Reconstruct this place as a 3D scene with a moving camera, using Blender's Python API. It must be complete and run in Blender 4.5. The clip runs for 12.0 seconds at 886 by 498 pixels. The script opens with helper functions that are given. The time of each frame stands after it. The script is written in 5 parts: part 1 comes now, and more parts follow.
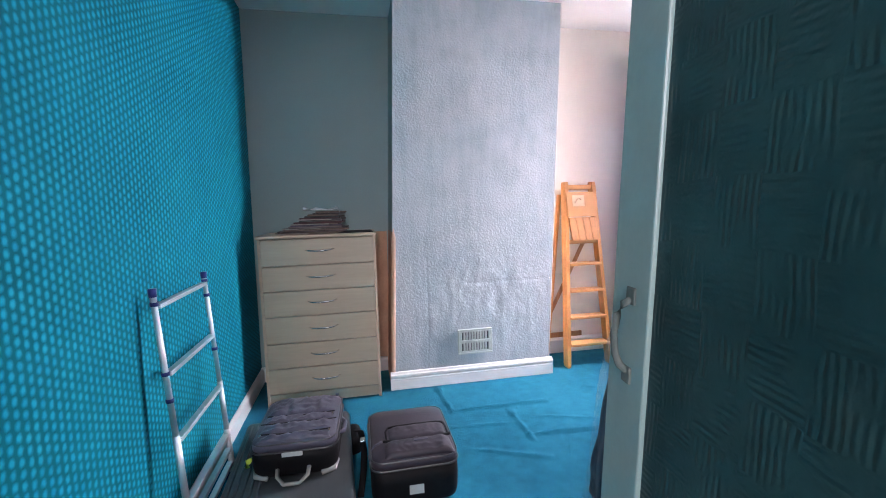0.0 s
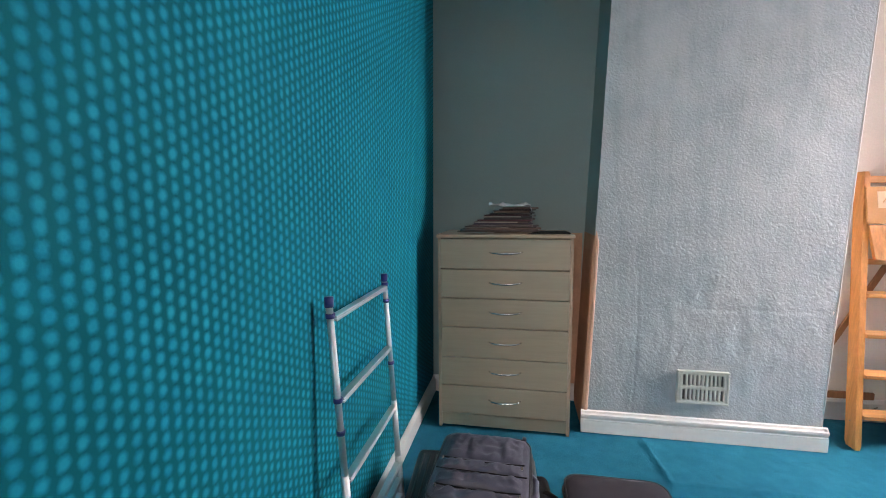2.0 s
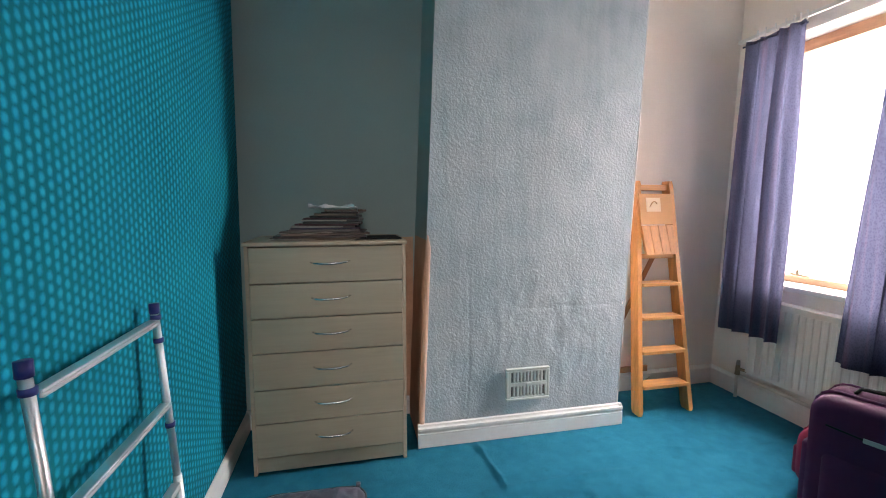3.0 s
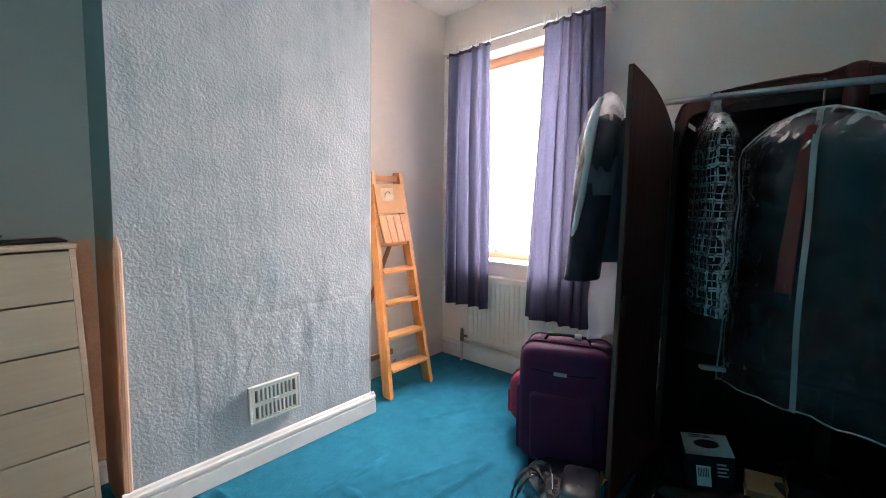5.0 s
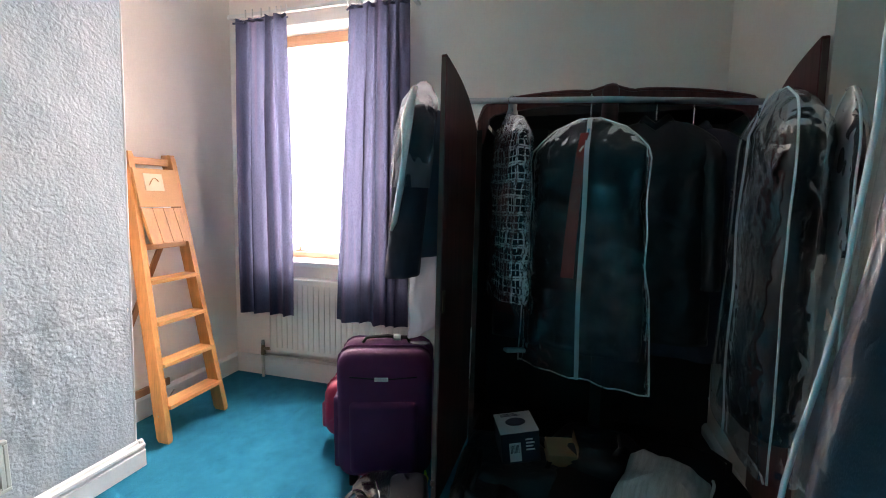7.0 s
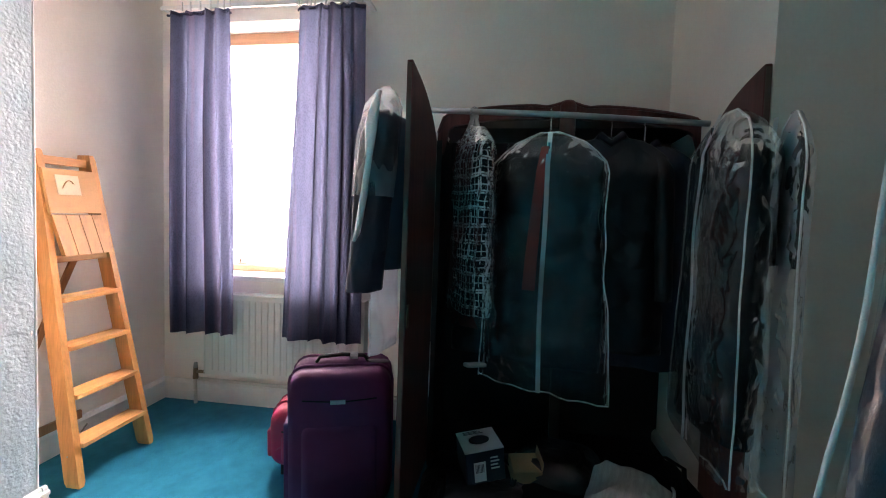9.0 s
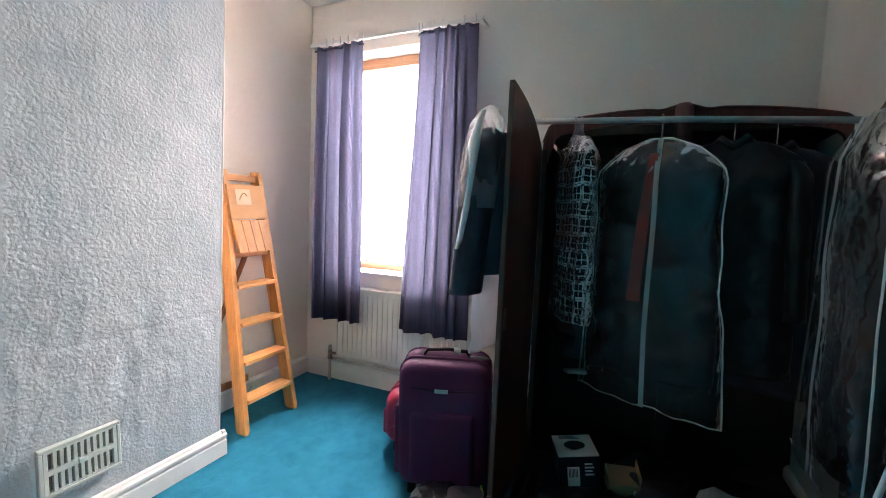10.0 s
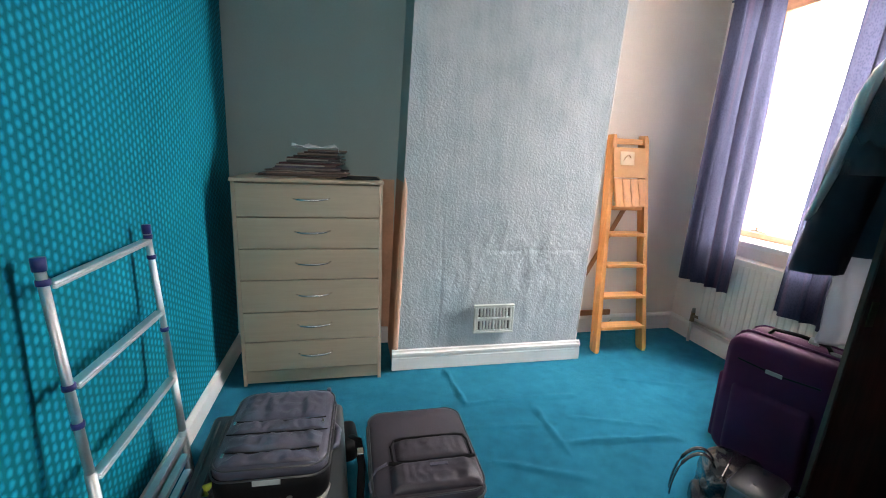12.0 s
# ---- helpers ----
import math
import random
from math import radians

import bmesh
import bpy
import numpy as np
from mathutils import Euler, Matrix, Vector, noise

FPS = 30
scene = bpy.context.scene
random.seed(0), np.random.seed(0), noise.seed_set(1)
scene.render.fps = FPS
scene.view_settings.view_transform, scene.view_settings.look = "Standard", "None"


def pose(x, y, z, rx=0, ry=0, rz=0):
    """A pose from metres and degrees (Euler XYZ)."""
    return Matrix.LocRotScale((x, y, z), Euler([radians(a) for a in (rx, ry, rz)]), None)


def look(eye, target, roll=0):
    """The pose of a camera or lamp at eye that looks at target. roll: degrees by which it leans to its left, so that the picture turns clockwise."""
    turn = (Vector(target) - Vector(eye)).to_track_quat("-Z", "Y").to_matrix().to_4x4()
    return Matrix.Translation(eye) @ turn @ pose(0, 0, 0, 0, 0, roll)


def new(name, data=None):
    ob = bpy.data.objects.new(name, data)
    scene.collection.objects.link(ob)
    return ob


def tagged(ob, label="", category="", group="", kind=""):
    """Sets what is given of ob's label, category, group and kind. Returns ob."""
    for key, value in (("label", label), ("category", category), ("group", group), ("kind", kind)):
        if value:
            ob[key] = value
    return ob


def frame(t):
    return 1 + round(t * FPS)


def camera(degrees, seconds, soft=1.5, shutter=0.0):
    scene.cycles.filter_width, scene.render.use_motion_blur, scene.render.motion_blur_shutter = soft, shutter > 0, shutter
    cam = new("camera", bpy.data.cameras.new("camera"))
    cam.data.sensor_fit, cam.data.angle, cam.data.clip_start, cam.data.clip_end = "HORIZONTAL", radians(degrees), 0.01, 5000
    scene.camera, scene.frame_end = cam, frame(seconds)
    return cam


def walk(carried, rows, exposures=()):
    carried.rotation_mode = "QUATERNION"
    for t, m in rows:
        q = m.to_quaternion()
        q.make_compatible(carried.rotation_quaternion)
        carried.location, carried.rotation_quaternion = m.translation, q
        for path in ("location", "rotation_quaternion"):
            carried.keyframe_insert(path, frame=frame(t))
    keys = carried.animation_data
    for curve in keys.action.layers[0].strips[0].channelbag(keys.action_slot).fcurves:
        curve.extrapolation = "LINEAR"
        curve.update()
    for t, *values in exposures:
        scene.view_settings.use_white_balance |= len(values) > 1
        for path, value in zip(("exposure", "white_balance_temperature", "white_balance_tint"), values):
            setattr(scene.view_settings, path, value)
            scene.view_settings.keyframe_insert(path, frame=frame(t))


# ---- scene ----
cam = camera(92.5, 12.0, soft=1.0)
PATH = [
    (0, (0.86, 0.22, 1.238), (1.249, 2.171, 1.034), -1.5),
    (0.5, (0.867, 0.311, 1.254), (0.949, 2.299, 1.05), -0.7),
    (1, (0.829, 0.45, 1.246), (0.814, 2.439, 1.044), -0.6),
    (1.5, (0.774, 0.537, 1.246), (0.506, 2.508, 1.033), -0.5),
    (2, (0.697, 0.703, 1.238), (0.338, 2.659, 1.03), -0.4),
    (2.5, (0.744, 0.856, 1.241), (0.624, 2.84, 1.02), 0.4),
    (3, (0.711, 0.964, 1.245), (1.139, 2.907, 1.037), 0.1),
    (3.5, (0.706, 1.027, 1.24), (1.519, 2.842, 1.027), 0.1),
    (5.5, (0.802, 1.169, 1.193), (2.42, 2.321, 0.96), -0.4),
    (6, (0.832, 1.209, 1.185), (2.59, 2.132, 0.944), 0.1),
    (6.5, (0.866, 1.236, 1.185), (2.715, 1.956, 0.941), 0.4),
    (7, (0.893, 1.263, 1.182), (2.8, 1.819, 0.948), 0.7),
    (9, (0.934, 1.359, 1.17), (2.906, 1.645, 1.003), 1.6),
    (9.5, (0.899, 1.323, 1.195), (2.845, 1.752, 1.03), 1.1),
    (10, (0.843, 1.264, 1.212), (2.658, 2.081, 1.024), 1.6),
    (10.5, (0.76, 1.179, 1.227), (2.313, 2.403, 0.926), 1.2),
    (11, (0.703, 1.077, 1.232), (1.918, 2.617, 0.844), 2.0),
    (11.5, (0.746, 0.939, 1.23), (1.531, 2.73, 0.811), 1.9),
    (12, (0.809, 0.778, 1.233), (1.232, 2.683, 0.79), 2.5),
]
walk(cam, [(t, look(eye, target, roll)) for t, eye, target, roll in PATH],
     exposures=[(0.0, 0.62, 6050, 24), (0.5, 0.7, 6350, 22), (1.0, 0.49, 6500, 20), (1.5, 0.28, 6650, 19), (2.5, 0.09, 6600, 15), (3.5, 0.05, 6650, 15), (5.5, 0.38, 6700, 17), (9.5, 0.50, 6850, 17), (11.0, 0.30, 6650, 14), (12.0, 0.31, 6550, 12)])

# ---- world and light ----
world = bpy.data.worlds.new("sky")
scene.world = world
world.use_nodes = True
wn = world.node_tree
sky = wn.nodes.new("ShaderNodeTexSky")
sky.sky_type = "NISHITA"
sky.sun_disc = False
sky.sun_elevation, sky.sun_rotation = radians(40), radians(200)
wn.nodes["Background"].inputs["Strength"].default_value = 0.12
wn.links.new(sky.outputs[0], wn.nodes["Background"].inputs["Color"])

sun = new("sun", bpy.data.lights.new("sun", "SUN"))
sun.data.energy, sun.data.angle, sun.data.color = 1.0, radians(12), (1, 0.96, 0.9)
sun.matrix_world = look((0, 0, 10), (2.6, 7.2, 2.0))

# daylight of the sky standing just outside the window opening
day = new("window_daylight", bpy.data.lights.new("window_daylight", "AREA"))
day.data.shape, day.data.size, day.data.size_y = "RECTANGLE", 2.6, 2.2
day.data.energy, day.data.color = 1000, (1.0, 0.93, 0.90)
day.matrix_world = look((4.15, 2.95, 2.50), (1.2, 2.3, 0.62))

# unseen fill lamp added on the landing behind the open door
landing_fill = new("landing_light", bpy.data.lights.new("landing_light", "AREA"))
landing_fill.data.size = 1.0
landing_fill.data.energy, landing_fill.data.color = 38, (1, 0.95, 0.92)
landing_fill.matrix_world = look((0.55, -1.4, 1.9), (1.2, 1.5, 1.15))


# ---- materials ----
def nodes_of(name, rough=0.6, metal=0.0, spec=0.5):
    m = bpy.data.materials.new(name)
    m.use_nodes = True
    b = m.node_tree.nodes["Principled BSDF"]
    b.inputs["Roughness"].default_value = rough
    b.inputs["Metallic"].default_value = metal
    b.inputs["Specular IOR Level"].default_value = spec
    return m, m.node_tree, b


def add(nt, kind, **sets):
    n = nt.nodes.new(kind)
    for k, v in sets.items():
        n.inputs[k.replace("_", " ")].default_value = v
    return n


def math_node(nt, op, a, b=None, c=None):
    n = nt.nodes.new("ShaderNodeMath")
    n.operation = op
    for i, v in enumerate((a, b, c)):
        if v is None:
            continue
        if isinstance(v, (int, float)):
            n.inputs[i].default_value = v
        else:
            nt.links.new(v, n.inputs[i])
    return n.outputs[0]


def ramp(nt, src, stops):
    r = nt.nodes.new("ShaderNodeValToRGB")
    el = r.color_ramp.elements
    while len(el) < len(stops):
        el.new(0.5)
    for e, (p, c) in zip(el, stops):
        e.position, e.color = p, (*c, 1)
    nt.links.new(src, r.inputs[0])
    return r.outputs[0]


def noise_of(nt, vec, scale, detail=4, rough=0.55):
    n = add(nt, "ShaderNodeTexNoise", Scale=scale, Detail=detail, Roughness=rough)
    nt.links.new(vec, n.inputs["Vector"])
    return n.outputs["Fac"]


def coords(nt, scale=(1, 1, 1)):
    c = nt.nodes.new("ShaderNodeTexCoord")
    mp = nt.nodes.new("ShaderNodeMapping")
    mp.inputs["Scale"].default_value = scale
    nt.links.new(c.outputs["Object"], mp.inputs["Vector"])
    return mp.outputs[0]


def bump(nt, b, height, strength=0.3, dist=0.01):
    n = nt.nodes.new("ShaderNodeBump")
    n.inputs["Strength"].default_value, n.inputs["Distance"].default_value = strength, dist
    nt.links.new(height, n.inputs["Height"])
    nt.links.new(n.outputs[0], b.inputs["Normal"])


def mixed(nt, fac, a, b):
    n = nt.nodes.new("ShaderNodeMix")
    n.data_type = "RGBA"
    for sock, v in ((n.inputs[0], fac), (n.inputs[6], a), (n.inputs[7], b)):
        if isinstance(v, tuple):
            sock.default_value = (*v, 1)
        elif isinstance(v, (int, float)):
            sock.default_value = v
        else:
            nt.links.new(v, sock)
    return n.outputs[2]


def plain(name, col, rough=0.6, metal=0.0, var=0.15, scale=6, grain=120, strength=0.15, spec=0.5, stretch=(1, 1, 1), dist=0.004):
    """A base colour with broad stains and fine relief."""
    m, nt, b = nodes_of(name, rough, metal, spec)
    v = coords(nt, stretch)
    lo, hi = tuple(c * (1 - var) for c in col), tuple(min(1, c * (1 + var)) for c in col)
    f = math_node(nt, "ADD", math_node(nt, "MULTIPLY", noise_of(nt, v, scale), 0.65), math_node(nt, "MULTIPLY", noise_of(nt, v, grain, 2), 0.35))
    nt.links.new(ramp(nt, f, [(0.3, lo), (0.7, hi)]), b.inputs["Base Color"])
    bump(nt, b, noise_of(nt, v, grain, 3), strength, dist)
    return m


def wood(name, col, rough=0.45, axis=2, var=0.3, scale=9, spec=0.5):
    """Grain drawn out along one axis."""
    m, nt, b = nodes_of(name, rough, 0, spec)
    st = [1.0, 1.0, 1.0]
    st[axis] = 0.07
    v = coords(nt, st)
    n1 = noise_of(nt, v, scale * 4, 5, 0.6)
    n2 = noise_of(nt, v, scale * 22, 2, 0.5)
    f = math_node(nt, "ADD", math_node(nt, "MULTIPLY", n1, 0.7), math_node(nt, "MULTIPLY", n2, 0.3))
    lo, hi = tuple(c * (1 - var) for c in col), tuple(min(1, c * (1 + var)) for c in col)
    nt.links.new(ramp(nt, f, [(0.32, lo), (0.68, hi)]), b.inputs["Base Color"])
    bump(nt, b, n2, 0.12, 0.002)
    return m


def wallpaper_teal():
    """Printed teal paper with staggered rows of small blue lozenges and a vinyl sheen."""
    m, nt, b = nodes_of("teal_patterned_wallpaper", 0.6, 0, 0.05)
    c = nt.nodes.new("ShaderNodeTexCoord")
    sep = nt.nodes.new("ShaderNodeSeparateXYZ")
    nt.links.new(c.outputs["Object"], sep.inputs[0])
    u = math_node(nt, "DIVIDE", sep.outputs[1], 0.0255)
    col = math_node(nt, "FLOOR", u)
    odd = math_node(nt, "MODULO", math_node(nt, "ABSOLUTE", col), 2.0)
    v = math_node(nt, "ADD", math_node(nt, "DIVIDE", sep.outputs[2], 0.0270), math_node(nt, "MULTIPLY", odd, 0.5))
    fu = math_node(nt, "ABSOLUTE", math_node(nt, "SUBTRACT", math_node(nt, "FRACT", u), 0.5))
    fv = math_node(nt, "ABSOLUTE", math_node(nt, "SUBTRACT", math_node(nt, "FRACT", v), 0.5))
    wob = math_node(nt, "MULTIPLY", math_node(nt, "SUBTRACT", noise_of(nt, c.outputs["Object"], 75, 3), 0.5), 0.36)
    d = math_node(nt, "ADD", math_node(nt, "SQRT", math_node(nt, "ADD", math_node(nt, "POWER", math_node(nt, "MULTIPLY", fu, 1.25), 2.0), math_node(nt, "POWER", fv, 2.0))), wob)
    spot = ramp(nt, d, [(0.16, (1, 1, 1)), (0.52, (0, 0, 0))])
    tone = ramp(nt, noise_of(nt, c.outputs["Object"], 3.0, 3), [(0.3, (0.002, 0.125, 0.160)), (0.7, (0.004, 0.165, 0.205))])
    dots = ramp(nt, noise_of(nt, c.outputs["Object"], 25, 2), [(0.3, (0.005, 0.27, 0.42)), (0.7, (0.010, 0.35, 0.50))])
    pale = math_node(nt, "MULTIPLY", spot, math_node(nt, "SUBTRACT", 1.0, math_node(nt, "MULTIPLY", odd, 0.0)))
    speck = ramp(nt, math_node(nt, "ADD", math_node(nt, "POWER", math_node(nt, "SUBTRACT", 0.5, fv), 2.0), math_node(nt, "POWER", fu, 2.0)), [(0.002, (0.25, 0.25, 0.25)), (0.016, (0, 0, 0))])
    nt.links.new(mixed(nt, speck, mixed(nt, pale, tone, dots), (0.003, 0.060, 0.110)), b.inputs["Base Color"])
    h = math_node(nt, "ADD", spot, math_node(nt, "MULTIPLY", noise_of(nt, c.outputs["Object"], 260, 2), 0.3))
    bump(nt, b, h, 0.35, 0.002)
    return m


def blown_vinyl():
    """White embossed chimney-breast paper, blistered by damp low down, with faint upright seams."""
    m, nt, b = nodes_of("white_embossed_wallpaper", 0.55, 0, 0.4)
    v = coords(nt)
    vo = add(nt, "ShaderNodeTexVoronoi", Scale=80.0)
    vo.feature = "SMOOTH_F1"
    warp = nt.nodes.new("ShaderNodeVectorMath")
    warp.operation = "ADD"
    nn = add(nt, "ShaderNodeTexNoise", Scale=30.0, Detail=2.0)
    nt.links.new(v, nn.inputs["Vector"])
    sc = nt.nodes.new("ShaderNodeVectorMath")
    sc.operation = "SCALE"
    sc.inputs["Scale"].default_value = 0.03
    nt.links.new(nn.outputs["Color"], sc.inputs[0])
    nt.links.new(v, warp.inputs[0]); nt.links.new(sc.outputs[0], warp.inputs[1])
    nt.links.new(warp.outputs[0], vo.inputs["Vector"])
    fine = noise_of(nt, v, 130, 3)
    h = math_node(nt, "ADD", math_node(nt, "MULTIPLY", vo.outputs["Distance"], 0.9), math_node(nt, "MULTIPLY", fine, 0.6))
    streak = noise_of(nt, coords(nt, (9, 1, 1.2)), 2.2, 3)
    blot = noise_of(nt, v, 5.5, 4, 0.6)
    f = math_node(nt, "ADD", math_node(nt, "MULTIPLY", blot, 0.6), math_node(nt, "MULTIPLY", streak, 0.4))
    nt.links.new(ramp(nt, f, [(0.32, (0.335, 0.40, 0.435)), (0.5, (0.43, 0.485, 0.515)), (0.7, (0.50, 0.545, 0.57))]), b.inputs["Base Color"])
    bump(nt, b, h, 0.62, 0.004)
    return m


def anaglypta():
    """Embossed panel paper: short bundles of raised ribs, laid across and upright by turns."""
    m, nt, b = nodes_of("embossed_dark_green_panel", 0.42, 0, 0.35)
    c = nt.nodes.new("ShaderNodeTexCoord")
    warp = add(nt, "ShaderNodeTexNoise", Scale=7.0, Detail=3.0)
    nt.links.new(c.outputs["Object"], warp.inputs["Vector"])
    sc = nt.nodes.new("ShaderNodeVectorMath")
    sc.operation = "MULTIPLY_ADD"
    sc.inputs[1].default_value = (0.022, 0.022, 0.022)
    nt.links.new(warp.outputs["Color"], sc.inputs[0]); nt.links.new(c.outputs["Object"], sc.inputs[2])
    sep = nt.nodes.new("ShaderNodeSeparateXYZ")
    nt.links.new(sc.outputs[0], sep.inputs[0])
    y, z = sep.outputs[1], sep.outputs[2]
    cell = math_node(nt, "MODULO", math_node(nt, "ADD", math_node(nt, "FLOOR", math_node(nt, "DIVIDE", y, 0.075)), math_node(nt, "FLOOR", math_node(nt, "DIVIDE", z, 0.085))), 2.0)
    along = math_node(nt, "SINE", math_node(nt, "MULTIPLY", z, 620.0))
    upright = math_node(nt, "SINE", math_node(nt, "MULTIPLY", y, 620.0))
    ribs = math_node(nt, "ADD", math_node(nt, "MULTIPLY", along, cell), math_node(nt, "MULTIPLY", upright, math_node(nt, "SUBTRACT", 1.0, cell)))
    worn = ramp(nt, noise_of(nt, c.outputs["Object"], 26, 3, 0.6), [(0.42, (0, 0, 0)), (0.62, (1, 1, 1))])
    h = math_node(nt, "ADD", math_node(nt, "MULTIPLY", ribs, worn), math_node(nt, "MULTIPLY", noise_of(nt, c.outputs["Object"], 90, 3), 0.8))
    tone = ramp(nt, noise_of(nt, c.outputs["Object"], 3.5, 5, 0.65), [(0.3, (0.006, 0.026, 0.029)), (0.7, (0.022, 0.066, 0.068))])
    scuff = math_node(nt, "MULTIPLY", ramp(nt, noise_of(nt, coords(nt, (1, 1, 0.6)), 11, 5, 0.7), [(0.60, (0, 0, 0)), (0.76, (1, 1, 1))]), 0.35)
    nt.links.new(mixed(nt, scuff, tone, (0.07, 0.11, 0.11)), b.inputs["Base Color"])
    bump(nt, b, h, 0.36, 0.0018)
    return m


def carpet_mat():
    m, nt, b = nodes_of("teal_carpet", 0.95, 0, 0.06)
    v = coords(nt)
    big, mid, pile = noise_of(nt, v, 1.6, 5, 0.6), noise_of(nt, v, 14, 4), noise_of(nt, v, 420, 2)
    f = math_node(nt, "ADD", math_node(nt, "MULTIPLY", big, 0.5), math_node(nt, "ADD", math_node(nt, "MULTIPLY", mid, 0.25), math_node(nt, "MULTIPLY", pile, 0.25)))
    tone = ramp(nt, f, [(0.36, (0.009, 0.112, 0.182)), (0.5, (0.016, 0.168, 0.260)), (0.66, (0.028, 0.226, 0.335))])
    stain = ramp(nt, noise_of(nt, coords(nt, (1, 1.6, 1)), 9, 6, 0.7), [(0.60, (0, 0, 0)), (0.74, (1, 1, 1))])
    nt.links.new(mixed(nt, math_node(nt, "MULTIPLY", stain, 0.5), tone, (0.004, 0.070, 0.100)), b.inputs["Base Color"])
    bump(nt, b, math_node(nt, "ADD", pile, mid), 0.6, 0.007)
    return m


def curtain_mat():
    """Blue-violet woven cotton, thin enough to glow where daylight stands behind it."""
    m, nt, b = nodes_of("blue_violet_curtain_cloth", 0.85, 0, 0.2)
    v = coords(nt, (1, 1, 0.25))
    stripes = noise_of(nt, coords(nt, (1, 1, 0.01)), 24, 2)
    scroll = add(nt, "ShaderNodeTexVoronoi", Scale=150.0)
    nt.links.new(coords(nt, (1, 1, 0.6)), scroll.inputs["Vector"])
    base = ramp(nt, stripes, [(0.38, (0.027, 0.034, 0.066)), (0.52, (0.041, 0.044, 0.080)), (0.68, (0.082, 0.052, 0.086))])
    nt.links.new(base, b.inputs["Base Color"])
    bump(nt, b, noise_of(nt, v, 400, 2), 0.3, 0.002)
    tr = nt.nodes.new("ShaderNodeBsdfTranslucent")
    nt.links.new(mixed(nt, ramp(nt, scroll.outputs["Distance"], [(0.3, (0, 0, 0)), (0.55, (1, 1, 1))]), (0.11, 0.12, 0.21), (0.30, 0.31, 0.50)), tr.inputs["Color"])
    mx = nt.nodes.new("ShaderNodeMixShader")
    mx.inputs[0].default_value = 0.08
    nt.links.new(b.outputs[0], mx.inputs[1]); nt.links.new(tr.outputs[0], mx.inputs[2])
    nt.links.new(mx.outputs[0], nt.nodes["Material Output"].inputs["Surface"])
    return m


def plastic_film(name, tint, haze, gloss, sheen, depth=0.042):
    """Clear garment-cover film: see-through, glossy, crumpled so that its creases catch the light."""
    m, nt, b = nodes_of(name, 0.35, 0, 0.5)
    b.inputs["Base Color"].default_value = (*tint, 1)
    v = coords(nt, (1, 1, 0.55))
    broad = noise_of(nt, v, 7, 3, 0.5)
    ridge = math_node(nt, "ABSOLUTE", math_node(nt, "SUBTRACT", noise_of(nt, coords(nt, (1, 1, 0.8)), 11, 2, 0.5), 0.5))
    height = math_node(nt, "ADD", broad, math_node(nt, "MULTIPLY", ridge, 0.8))
    bp = nt.nodes.new("ShaderNodeBump")
    bp.inputs["Strength"].default_value, bp.inputs["Distance"].default_value = 1.0, depth
    nt.links.new(height, bp.inputs["Height"])
    nt.links.new(bp.outputs[0], b.inputs["Normal"])
    gl = nt.nodes.new("ShaderNodeBsdfGlossy")
    gl.inputs["Roughness"].default_value = gloss
    gl.inputs["Color"].default_value = (0.95, 0.97, 0.98, 1)
    nt.links.new(bp.outputs[0], gl.inputs["Normal"])
    tr = nt.nodes.new("ShaderNodeBsdfTransparent")
    tr.inputs["Color"].default_value = (0.96, 0.97, 0.97, 1)
    fr = nt.nodes.new("ShaderNodeFresnel")
    fr.inputs["IOR"].default_value = 1.5
    nt.links.new(bp.outputs[0], fr.inputs["Normal"])
    cloud = ramp(nt, noise_of(nt, coords(nt, (1, 1, 0.5)), 4, 3, 0.55), [(0.42, (0, 0, 0)), (0.70, (1, 1, 1))])
    m1, m2 = nt.nodes.new("ShaderNodeMixShader"), nt.nodes.new("ShaderNodeMixShader")
    nt.links.new(math_node(nt, "ADD", math_node(nt, "MULTIPLY", cloud, haze), haze * 0.15), m1.inputs[0])
    nt.links.new(tr.outputs[0], m1.inputs[1]); nt.links.new(b.outputs[0], m1.inputs[2])
    nt.links.new(math_node(nt, "MINIMUM", math_node(nt, "MULTIPLY", fr.outputs[0], sheen), 0.6), m2.inputs[0])
    nt.links.new(m1.outputs[0], m2.inputs[1]); nt.links.new(gl.outputs[0], m2.inputs[2])
    nt.links.new(m2.outputs[0], nt.nodes["Material Output"].inputs["Surface"])
    return m


